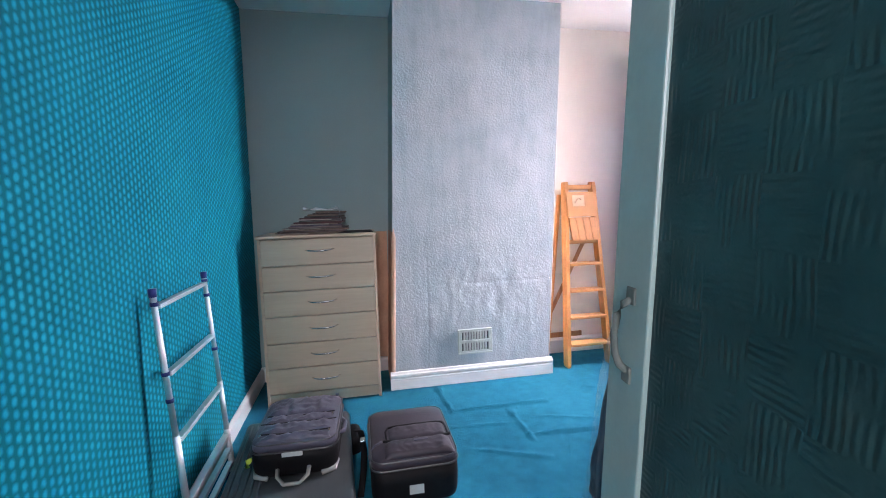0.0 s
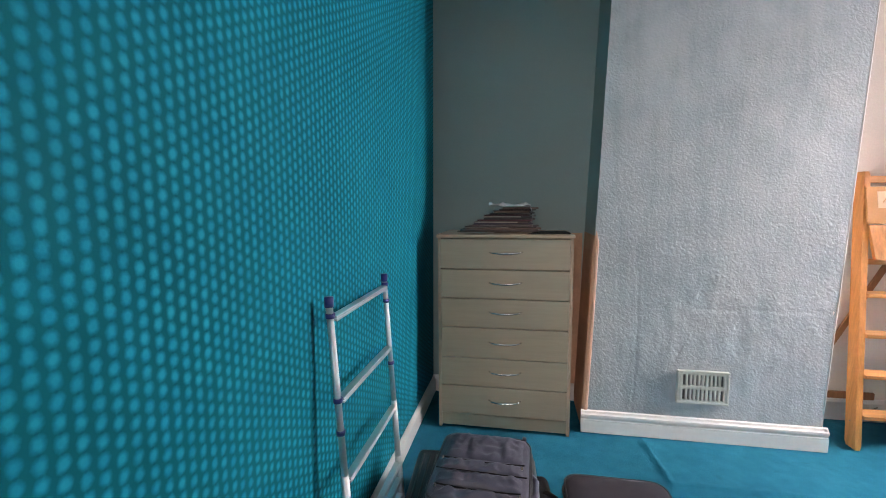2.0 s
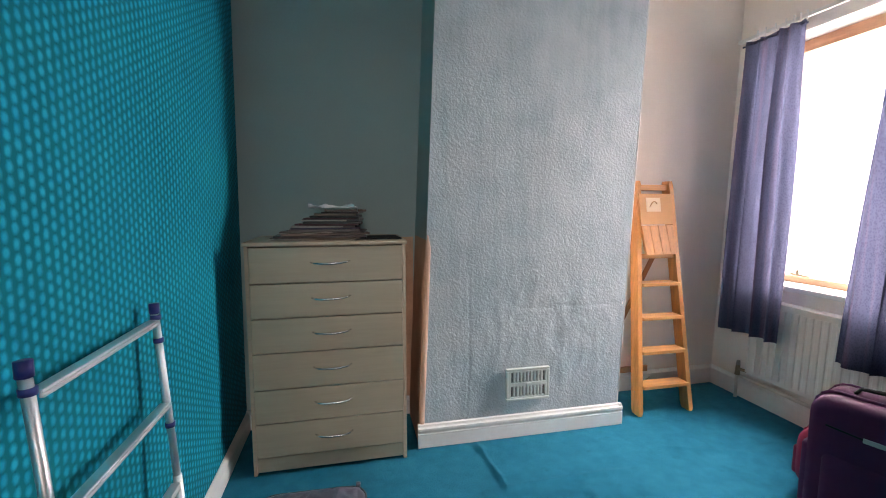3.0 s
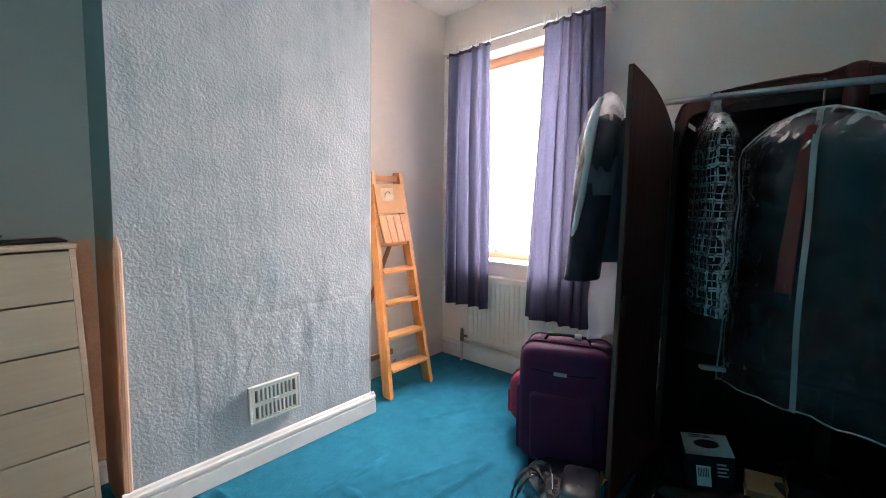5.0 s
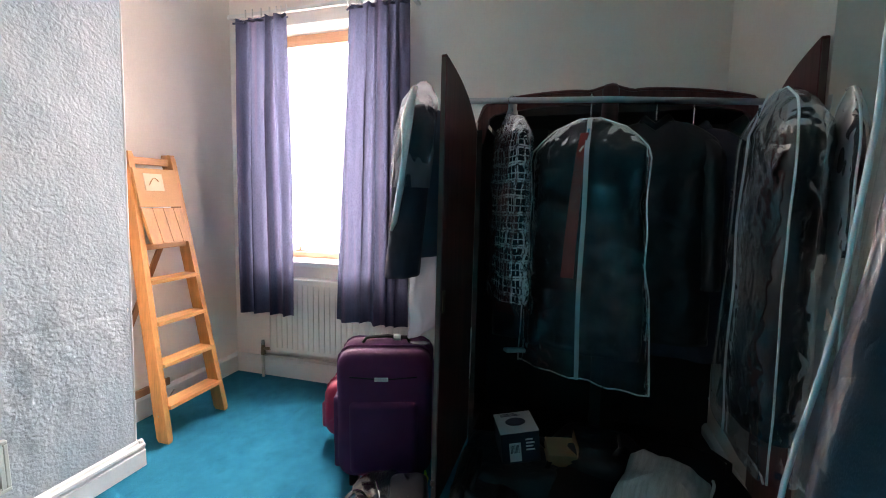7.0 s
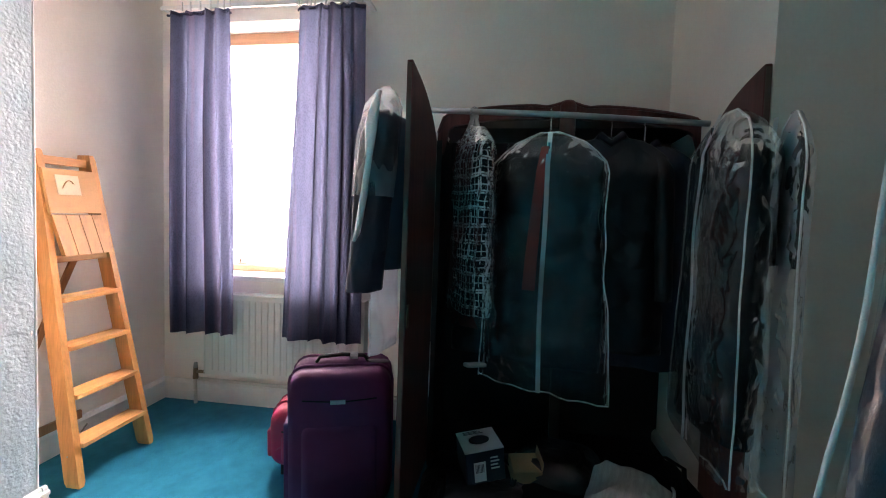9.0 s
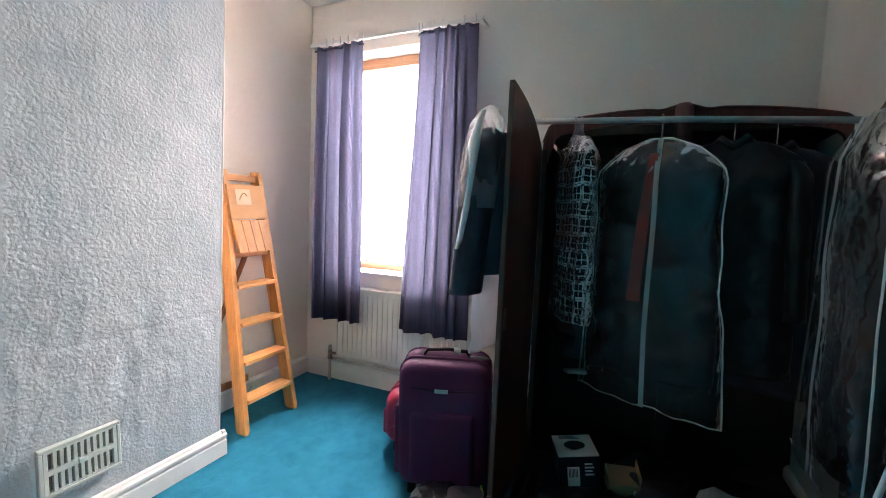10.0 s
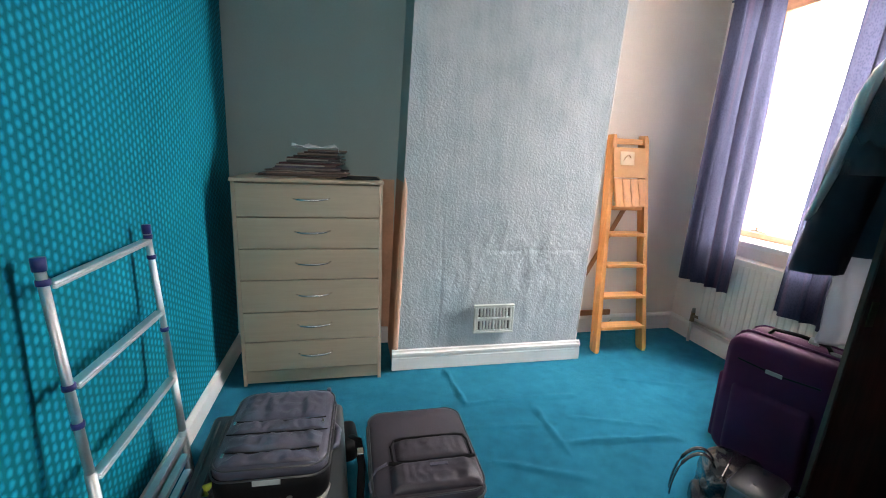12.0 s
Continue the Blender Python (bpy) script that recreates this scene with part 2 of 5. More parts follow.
def tweed_mat():
    """Black cloth crossed by paired, broken white lines of uneven spacing."""
    m, nt, b = nodes_of("black_white_check_cloth", 0.9, 0, 0.2)
    c = nt.nodes.new("ShaderNodeTexCoord")
    warp = add(nt, "ShaderNodeTexNoise", Scale=9.0, Detail=2.0)
    nt.links.new(c.outputs["Object"], warp.inputs["Vector"])
    sc = nt.nodes.new("ShaderNodeVectorMath")
    sc.operation = "MULTIPLY_ADD"
    sc.inputs[1].default_value = (0.03, 0.03, 0.03)
    nt.links.new(warp.outputs["Color"], sc.inputs[0]); nt.links.new(c.outputs["Object"], sc.inputs[2])
    sep = nt.nodes.new("ShaderNodeSeparateXYZ")
    nt.links.new(sc.outputs[0], sep.inputs[0])
    around = math_node(nt, "ADD", sep.outputs[0], math_node(nt, "MULTIPLY", sep.outputs[1], 0.7))

    def lines(src, pitch, wide):
        f = math_node(nt, "FRACT", math_node(nt, "DIVIDE", src, pitch))
        out = None
        for at in (0.25, 0.25 + wide * 2.6, 0.78):
            d = math_node(nt, "ABSOLUTE", math_node(nt, "SUBTRACT", f, at))
            one = math_node(nt, "LESS_THAN", d, wide * (1.0 if at < 0.7 else 0.6))
            out = one if out is None else math_node(nt, "MAXIMUM", out, one)
        return out
    both = math_node(nt, "MAXIMUM", lines(sep.outputs[2], 0.066, 0.055), lines(around, 0.052, 0.06))
    brk = ramp(nt, noise_of(nt, c.outputs["Object"], 60, 3, 0.6), [(0.36, (0, 0, 0)), (0.52, (1, 1, 1))])
    f = math_node(nt, "MULTIPLY", both, brk)
    nt.links.new(mixed(nt, f, (0.012, 0.013, 0.017), (0.74, 0.75, 0.76)), b.inputs["Base Color"])
    bump(nt, b, noise_of(nt, c.outputs["Object"], 300, 2), 0.4, 0.003)
    return m


def glass_mat():
    m, nt, b = nodes_of("window_glass", 0.02, 0, 0.5)
    b.inputs["Transmission Weight"].default_value = 1.0
    b.inputs["IOR"].default_value = 1.45
    return m


M_BLUE, M_VINYL, M_PANEL, M_CARPET = wallpaper_teal(), blown_vinyl(), anaglypta(), carpet_mat()
M_CURTAIN, M_TWEED, M_GLASS = curtain_mat(), tweed_mat(), glass_mat()
M_WALL = plain("white_wall_paint", (0.87, 0.805, 0.735), 0.7, var=0.05, scale=2.0, grain=90, strength=0.12)
M_ALCOVE = plain("grey_green_wall_paint", (0.315, 0.39, 0.375), 0.65, var=0.05, scale=2.5, grain=90, strength=0.12)
M_CEIL = plain("white_ceiling_paint", (0.89, 0.88, 0.86), 0.8, var=0.03, scale=1.5, grain=60)
M_GLOSS = plain("white_gloss_paint", (0.78, 0.77, 0.74), 0.3, var=0.05, scale=8, grain=70, strength=0.08)
M_PLASTER = plain("bare_pink_brown_plaster", (0.60, 0.36, 0.23), 0.85, var=0.2, scale=7, grain=150, strength=0.25)
M_PLASTER2 = plain("bare_tan_plaster", (0.60, 0.385, 0.275), 0.85, var=0.15, scale=7, grain=150, strength=0.25)
M_CHEST = wood("pale_maple_laminate", (0.435, 0.365, 0.265), 0.4, 0, 0.07, 7)
M_CHEST_EDGE = wood("pale_maple_edging", (0.52, 0.40, 0.29), 0.45, 0, 0.1, 7)
M_CHROME = plain("brushed_chrome", (0.72, 0.72, 0.72), 0.25, 1.0, var=0.05, grain=200, strength=0.05)
M_ALU = plain("brushed_aluminium", (0.86, 0.87, 0.89), 0.40, 0.9, var=0.08, grain=200, strength=0.08)
M_NAVY = plain("navy_blue_plastic", (0.03, 0.03, 0.16), 0.4, var=0.1)
M_LADDER = wood("varnished_pine", (0.60, 0.27, 0.085), 0.4, 2, 0.25, 9)
M_LADDER_X = wood("varnished_pine_tread", (0.64, 0.31, 0.11), 0.4, 0, 0.25, 9)
M_LADDER_D = wood("aged_brown_pine", (0.33, 0.15, 0.06), 0.5, 2, 0.25, 9)
M_PLATE = plain("tan_painted_board", (0.58, 0.29, 0.10), 0.5, var=0.08)
M_PALE = plain("pale_cream_print", (0.80, 0.62, 0.42), 0.6, var=0.05)
M_DARKWOOD = wood("dark_walnut_veneer", (0.135, 0.042, 0.038), 0.45, 2, 0.35, 7, 0.3)
# walnut blackened so the colour itself carries the shade inside the wardrobe
M_DARKWOOD_SHADED = wood("shaded_walnut_inside", (0.022, 0.010, 0.007), 0.6, 2, 0.3, 7)
M_EDGE = wood("worn_wood_edge", (0.13, 0.08, 0.06), 0.5, 2, 0.2, 9)
M_FRAME = wood("orange_stained_window_wood", (0.55, 0.31, 0.18), 0.4, 1, 0.2, 9)
M_RAD = plain("cream_radiator_enamel", (0.78, 0.75, 0.68), 0.35, var=0.04, scale=5, grain=60, strength=0.05)
M_PIPE = plain("cream_painted_pipe", (0.62, 0.60, 0.54), 0.4, var=0.08)
M_BRASS = plain("tarnished_brass", (0.28, 0.22, 0.14), 0.4, 1.0, var=0.2)
M_VENT = plain("pale_grey_green_vent_enamel", (0.55, 0.59, 0.54), 0.4, var=0.06)
M_VENT_SHADE = plain("vent_shade_backing", (0.07, 0.08, 0.08), 0.8, var=0.1)
M_DOOR = plain("grey_green_gloss_paint", (0.26, 0.37, 0.35), 0.35, var=0.08, scale=9, grain=60, strength=0.1)
M_HANDLE = plain("dull_painted_metal", (0.115, 0.14, 0.128), 0.7, spec=0.25, var=0.15)
M_PIPE2 = plain("grey_black_piping_cord", (0.05, 0.05, 0.055), 0.3, var=0.1)
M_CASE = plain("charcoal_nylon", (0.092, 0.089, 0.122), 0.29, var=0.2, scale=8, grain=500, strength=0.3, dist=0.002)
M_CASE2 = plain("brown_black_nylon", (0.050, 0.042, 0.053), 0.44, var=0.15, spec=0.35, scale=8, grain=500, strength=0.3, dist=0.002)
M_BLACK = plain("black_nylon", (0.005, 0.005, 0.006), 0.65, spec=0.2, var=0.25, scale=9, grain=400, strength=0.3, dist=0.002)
M_HARD = plain("dark_grey_moulded_shell", (0.060, 0.068, 0.072), 0.4, spec=0.35, var=0.15, scale=10, grain=200, strength=0.1)
M_GREYSTRAP = plain("grey_rubber_grip", (0.30, 0.30, 0.27), 0.6, var=0.1)
M_LABEL = plain("silver_grey_label", (0.50, 0.54, 0.52), 0.4, var=0.08)
M_LIME = plain("lime_yellow_tag", (0.45, 0.55, 0.05), 0.5, var=0.1)
M_PURPLE = plain("purple_nylon", (0.092, 0.021, 0.074), 0.72, spec=0.2, var=0.15, scale=7, grain=500, strength=0.3, dist=0.002)
M_PURPLE_TOP = plain("plum_nylon_piping", (0.13, 0.034, 0.11), 0.7, spec=0.25, var=0.12, scale=7, grain=500, strength=0.3, dist=0.002)
M_RED = plain("red_nylon", (0.34, 0.008, 0.055), 0.6, var=0.15, scale=7, grain=500, strength=0.3, dist=0.002)
M_LEATHER = plain("black_creased_leather", (0.040, 0.040, 0.046), 0.26, spec=1.0, var=0.2, scale=10, grain=70, strength=0.45, dist=0.006)
def creased(name, col, rough, spec=0.4):
    """Dark cloth with fine weave and broad hanging creases."""
    m, nt, b = nodes_of(name, rough, 0, spec)
    v = coords(nt, (1, 1, 0.5))
    f1, f2 = noise_of(nt, v, 6, 3, 0.5), noise_of(nt, v, 300, 2)
    nt.links.new(ramp(nt, f1, [(0.32, tuple(c * 0.6 for c in col)), (0.70, tuple(c * 1.5 for c in col))]), b.inputs["Base Color"])
    ridge = math_node(nt, "ABSOLUTE", math_node(nt, "SUBTRACT", noise_of(nt, coords(nt, (0.8, 0.8, 1.1)), 5, 2, 0.5), 0.5))
    bump(nt, b, math_node(nt, "ADD", math_node(nt, "ADD", f1, math_node(nt, "MULTIPLY", ridge, 1.4)), math_node(nt, "MULTIPLY", f2, 0.02)), 0.85, 0.045)
    return m


M_COAT = creased("black_wool", (0.008, 0.009, 0.012), 0.40)
M_NAVYCOAT = creased("dark_navy_cloth", (0.020, 0.022, 0.040), 0.55)
M_TEALCOAT = creased("dark_green_grey_cloth", (0.009, 0.009, 0.012), 0.28, 0.5)
M_REDCLOTH = plain("dull_red_cloth", (0.34, 0.055, 0.045), 0.8, var=0.2, scale=9, grain=250, strength=0.3)
M_PIPING = plain("white_vinyl_piping", (0.88, 0.89, 0.88), 0.45, var=0.05)
M_ZIP = plain("pale_grey_zip_tape", (0.78, 0.80, 0.80), 0.6, var=0.06, grain=400)
M_ROD = plain("grey_steel_rod", (0.50, 0.51, 0.53), 0.35, 0.6, var=0.08, grain=200)
M_CARD = plain("brown_cardboard", (0.30, 0.19, 0.10), 0.85, var=0.12, scale=12)
M_PAGES = plain("yellowed_page_edges", (0.48, 0.43, 0.38), 0.7, var=0.2, scale=40, grain=300)
M_PAPER = plain("white_printed_card", (0.72, 0.72, 0.70), 0.5, var=0.04)
M_BLUECARD = plain("dark_blue_printed_card", (0.009, 0.014, 0.030), 0.4, var=0.1)
def pale_cotton():
    m = plain("pale_grey_white_cotton", (0.72, 0.73, 0.76), 0.85, var=0.06, grain=300)
    nt = m.node_tree
    tr = nt.nodes.new("ShaderNodeBsdfTranslucent")
    tr.inputs["Color"].default_value = (0.75, 0.76, 0.80, 1)
    mx = nt.nodes.new("ShaderNodeMixShader")
    mx.inputs[0].default_value = 0.5
    nt.links.new(nt.nodes["Principled BSDF"].outputs[0], mx.inputs[1])
    nt.links.new(tr.outputs[0], mx.inputs[2])
    nt.links.new(mx.outputs[0], nt.nodes["Material Output"].inputs["Surface"])
    return m


M_SHIRT = pale_cotton()
M_FLAP = plain("smooth_black_leather", (0.055, 0.055, 0.063), 0.30, spec=0.8, var=0.15, scale=10, grain=200, strength=0.15)
for hide in (M_LEATHER, M_FLAP):
    hide.node_tree.nodes["Principled BSDF"].inputs["Coat Weight"].default_value = 0.8
    hide.node_tree.nodes["Principled BSDF"].inputs["Coat Roughness"].default_value = 0.22
M_MILKY2 = plain("bunched_white_polythene", (0.85, 0.86, 0.88), 0.25, var=0.05, grain=60, strength=0.3)
M_FILM = plastic_film("clear_plastic_film", (0.74, 0.76, 0.76), 0.012, 0.17, 0.85, 0.034)

M_FILM3 = plastic_film("thick_clear_plastic_film", (0.74, 0.77, 0.78), 0.02, 0.24, 0.2, 0.02)
M_FILM2 = plastic_film("cloudy_creased_plastic_film", (0.74, 0.77, 0.78), 0.06, 0.32, 0.9)


def milky_film():
    """Thin white polythene: part see-through, part glowing when lit from behind."""
    m, nt, b = nodes_of("milky_polythene_film", 0.25, 0, 0.6)
    crease = noise_of(nt, coords(nt, (1, 1, 0.5)), 6, 3, 0.5)
    b.inputs["Base Color"].default_value = (0.80, 0.82, 0.85, 1)
    bump(nt, b, crease, 0.8, 0.03)
    tl = nt.nodes.new("ShaderNodeBsdfTranslucent")
    tl.inputs["Color"].default_value = (0.92, 0.92, 0.94, 1)
    tr = nt.nodes.new("ShaderNodeBsdfTransparent")
    m1, m2 = nt.nodes.new("ShaderNodeMixShader"), nt.nodes.new("ShaderNodeMixShader")
    m1.inputs[0].default_value = 0.72
    nt.links.new(b.outputs[0], m1.inputs[1]); nt.links.new(tl.outputs[0], m1.inputs[2])
    nt.links.new(math_node(nt, "ADD", math_node(nt, "MULTIPLY", ramp(nt, crease, [(0.40, (0, 0, 0)), (0.70, (1, 1, 1))]), 0.34), 0.22), m2.inputs[0])
    nt.links.new(tr.outputs[0], m2.inputs[1]); nt.links.new(m1.outputs[0], m2.inputs[2])
    nt.links.new(m2.outputs[0], nt.nodes["Material Output"].inputs["Surface"])
    return m


M_MILKY = milky_film()
M_GREYBAG = plain("grey_striped_woven_plastic", (0.36, 0.37, 0.35), 0.5, var=0.3, scale=14, stretch=(1, 6, 1))


# ---- mesh helpers ----
def part(name, bm, material, parent=None, label="", smooth=False):
    me = bpy.data.meshes.new(name)
    bm.normal_update()
    bm.to_mesh(me)
    bm.free()
    me.materials.append(material)
    if smooth:
        for p in me.polygons:
            p.use_smooth = True
    ob = new(name, me)
    if parent is not None:
        ob.parent = parent
    return tagged(ob, label)


def thing(name, label, category, at=None, group="", kind=""):
    ob = new(name)
    ob.matrix_world = at if at is not None else Matrix()
    ob.empty_display_size = 0.1
    return tagged(ob, label, category, group, kind)


def box(x0, x1, y0, y1, z0, z1, bevel=0.0, seg=2, bm=None):
    out = bm or bmesh.new()
    tmp = bmesh.new()
    bmesh.ops.create_cube(tmp, size=1)
    for v in tmp.verts:
        v.co = Vector(((x0 + x1) / 2 + v.co.x * (x1 - x0), (y0 + y1) / 2 + v.co.y * (y1 - y0), (z0 + z1) / 2 + v.co.z * (z1 - z0)))
    if bevel:
        bmesh.ops.bevel(tmp, geom=tmp.edges[:], offset=bevel, segments=seg, affect="EDGES", profile=0.5)
    if bm is None:
        out.free()
        return tmp
    return join(out, tmp)


def join(bm, other, m=None):
    idx = {}
    for v in other.verts:
        idx[v] = bm.verts.new(m @ v.co if m else v.co)
    for f in other.faces:
        try:
            bm.faces.new([idx[v] for v in f.verts])
        except ValueError:
            pass
    other.free()
    return bm


def tube(points, r, sides=8, closed=False, flat=1.0, bm=None):
    """A round or flattened bar along points."""
    bm = bm or bmesh.new()
    pts = [Vector(p) for p in points]
    n = len(pts)
    rings = []
    for i, p in enumerate(pts):
        a = pts[(i - 1) % n] if (i or closed) else p
        b = pts[(i + 1) % n] if (i < n - 1 or closed) else p
        d = (b - a).normalized()
        up = Vector((0, 0, 1)) if abs(d.z) < 0.9 else Vector((1, 0, 0))
        s = d.cross(up).normalized()
        t = s.cross(d)
        rad = r[i] if isinstance(r, (list, tuple)) else r
        rings.append([bm.verts.new(p + s * math.cos(k * math.tau / sides) * rad + t * math.sin(k * math.tau / sides) * rad * flat) for k in range(sides)])
    for i in range(n if closed else n - 1):
        A, B = rings[i], rings[(i + 1) % n]
        for k in range(sides):
            bm.faces.new((A[k], A[(k + 1) % sides], B[(k + 1) % sides], B[k]))
    if not closed:
        bm.faces.new(rings[0][::-1])
        bm.faces.new(rings[-1])
    return bm


def loft(rings, caps=True, bm=None):
    """A skin through closed rings of equal length."""
    bm = bm or bmesh.new()
    rr = [[bm.verts.new(p) for p in ring] for ring in rings]
    n = len(rr[0])
    for A, B in zip(rr, rr[1:]):
        for k in range(n):
            bm.faces.new((A[k], A[(k + 1) % n], B[(k + 1) % n], B[k]))
    if caps:
        bm.faces.new(rr[0][::-1])
        bm.faces.new(rr[-1])
    return bm


def extrude_poly(pts, axis, a, b, bevel=0.0):
    """A flat outline given in the two other axes, drawn out along one axis from a to b."""
    bm = bmesh.new()

    def place(p, h):
        return {"x": (h, p[0], p[1]), "y": (p[0], h, p[1]), "z": (p[0], p[1], h)}[axis]
    lo = [bm.verts.new(place(p, a)) for p in pts]
    hi = [bm.verts.new(place(p, b)) for p in pts]
    bm.faces.new(lo)
    bm.faces.new(hi[::-1])
    n = len(pts)
    for k in range(n):
        bm.faces.new((lo[k], hi[k], hi[(k + 1) % n], lo[(k + 1) % n]))
    bmesh.ops.recalc_face_normals(bm, faces=bm.faces[:])
    if bevel:
        bmesh.ops.bevel(bm, geom=bm.edges[:], offset=bevel, segments=2, affect="EDGES")
    return bm


def crumple(bm, amount, scale, seed=0.0):
    for v in bm.verts:
        n = noise.noise_vector(v.co * scale + Vector((seed, seed * 2, 0)))
        v.co += n * amount
    return bm


LEAN = 0.027  # the old house's walls lean this much against the floor, towards the window


def leaning(ob):
    for me in {o.data for o in (ob, *ob.children_recursive) if o.data}:
        for v in me.vertices:
            v.co.x += LEAN * v.co.z
    return ob


def structure(name, bm, material, label="", category=""):
    lean = 0.038 if name.startswith("chimney") else 0.008 if name in ("wall_west", "wall_north_alcove", "wall_north_plaster") else LEAN if name.startswith("wall") else 0.0
    for v in bm.verts:
        v.co.x += lean * v.co.z
    return tagged(part(name, bm, material), label or name.replace("_", " "), category or name.split("_")[0], kind="structure")


# ---- the room: plan in metres ----
XL, XR = 0.13, 3.20            # papered wall, window wall
YB, YN = 3.40, 0.15            # alcove back wall, door wall
BX0, BX1, BY = 1.04, 2.186, 3.022  # chimney breast
CEIL = 2.58
STEP_X, STEP_Y = 2.35, 0.57    # boxed-out corner beside the wardrobe
WY0, WY1, WZ0, WZ1 = 2.33, 3.17, 0.77, 2.23  # window opening
DX0, DX1 = 0.42, 1.20          # doorway


def carpet():
    """The carpet sheet with its slack folds as low ridges."""
    folds = [((1.34, 2.98), (1.37, 2.62), 0.012), ((1.37, 2.62), (1.98, 2.62), 0.011), ((1.71, 2.56), (1.72, 2.20), 0.010), ((1.72, 2.27), (2.28, 2.22), 0.013),
             ((1.85, 2.45), (2.25, 2.30), 0.006), ((1.40, 2.20), (1.75, 2.05), 0.007), ((2.3, 2.75), (2.7, 2.6), 0.005), ((1.2, 2.45), (1.7, 2.40), 0.006)]
    bm = bmesh.new()
    nx, ny = 300, 420
    x0, x1, y0, y1 = XL - 0.1, XR + 0.1, -1.7, YB + 0.1
    grid = []
    for j in range(ny + 1):
        row = []
        for i in range(nx + 1):
            x, y = x0 + (x1 - x0) * i / nx, y0 + (y1 - y0) * j / ny
            z = -0.004 + 0.003 * noise.noise(Vector((x * 3, y * 3, 0)))
            p = Vector((x, y, 0))
            for (ax, ay), (bx, by), h in folds:
                a, d = Vector((ax, ay, 0)), Vector((bx - ax, by - ay, 0))
                t = max(0, min(1, (p - a).dot(d) / d.length_squared))
                w = 0.013 + 0.006 * noise.noise(Vector((x * 7, y * 7, 3)))
                q = (p - a - d * t).length + 0.022 * noise.noise(Vector((x * 9, y * 9, 5)))
                z += 1.45 * h * math.exp(-(q / w) ** 2) * min(1, 0.4 + 4 * min(t, 1 - t))
            row.append(bm.verts.new((x, y, z)))
        grid.append(row)
    for j in range(ny):
        for i in range(nx):
            bm.faces.new((grid[j][i], grid[j][i + 1], grid[j + 1][i + 1], grid[j + 1][i]))
    ob = structure("floor", bm, M_CARPET, "teal fitted carpet lying slack in low folds", "floor")
    for p in ob.data.polygons:
        p.use_smooth = True


carpet()
structure("subfloor", box(XL - 0.3, XR + 0.3, -1.9, YB + 0.3, -0.2, -0.03), M_PLASTER, "floor boards under the carpet", "floor")
structure("ceiling", box(XL - 0.2, XR + 0.3, -1.9, YB + 0.2, CEIL, CEIL + 0.15), M_CEIL, "white painted ceiling", "ceiling")
structure("wall_west", box(XL - 0.15, XL, -0.0, YB + 0.15, 0, CEIL), M_BLUE, "wall papered in teal with small blue lozenges", "wall")
structure("wall_north_plaster", box(0.90, BX0 + 0.02, YB - 0.004, YB - 0.0005, 0, 1.06), M_PLASTER, "bare brown plaster low on the alcove wall", "wall")
structure("wall_north_alcove", box(XL, BX0 + 0.40, YB, YB + 0.15, 0, CEIL), M_ALCOVE, "grey-green painted alcove wall behind the drawers", "wall")
structure("wall_north", box(BX0 + 0.50, XR + 0.05, YB, YB + 0.15, 0, CEIL), M_WALL, "white painted alcove wall behind the step ladder", "wall")


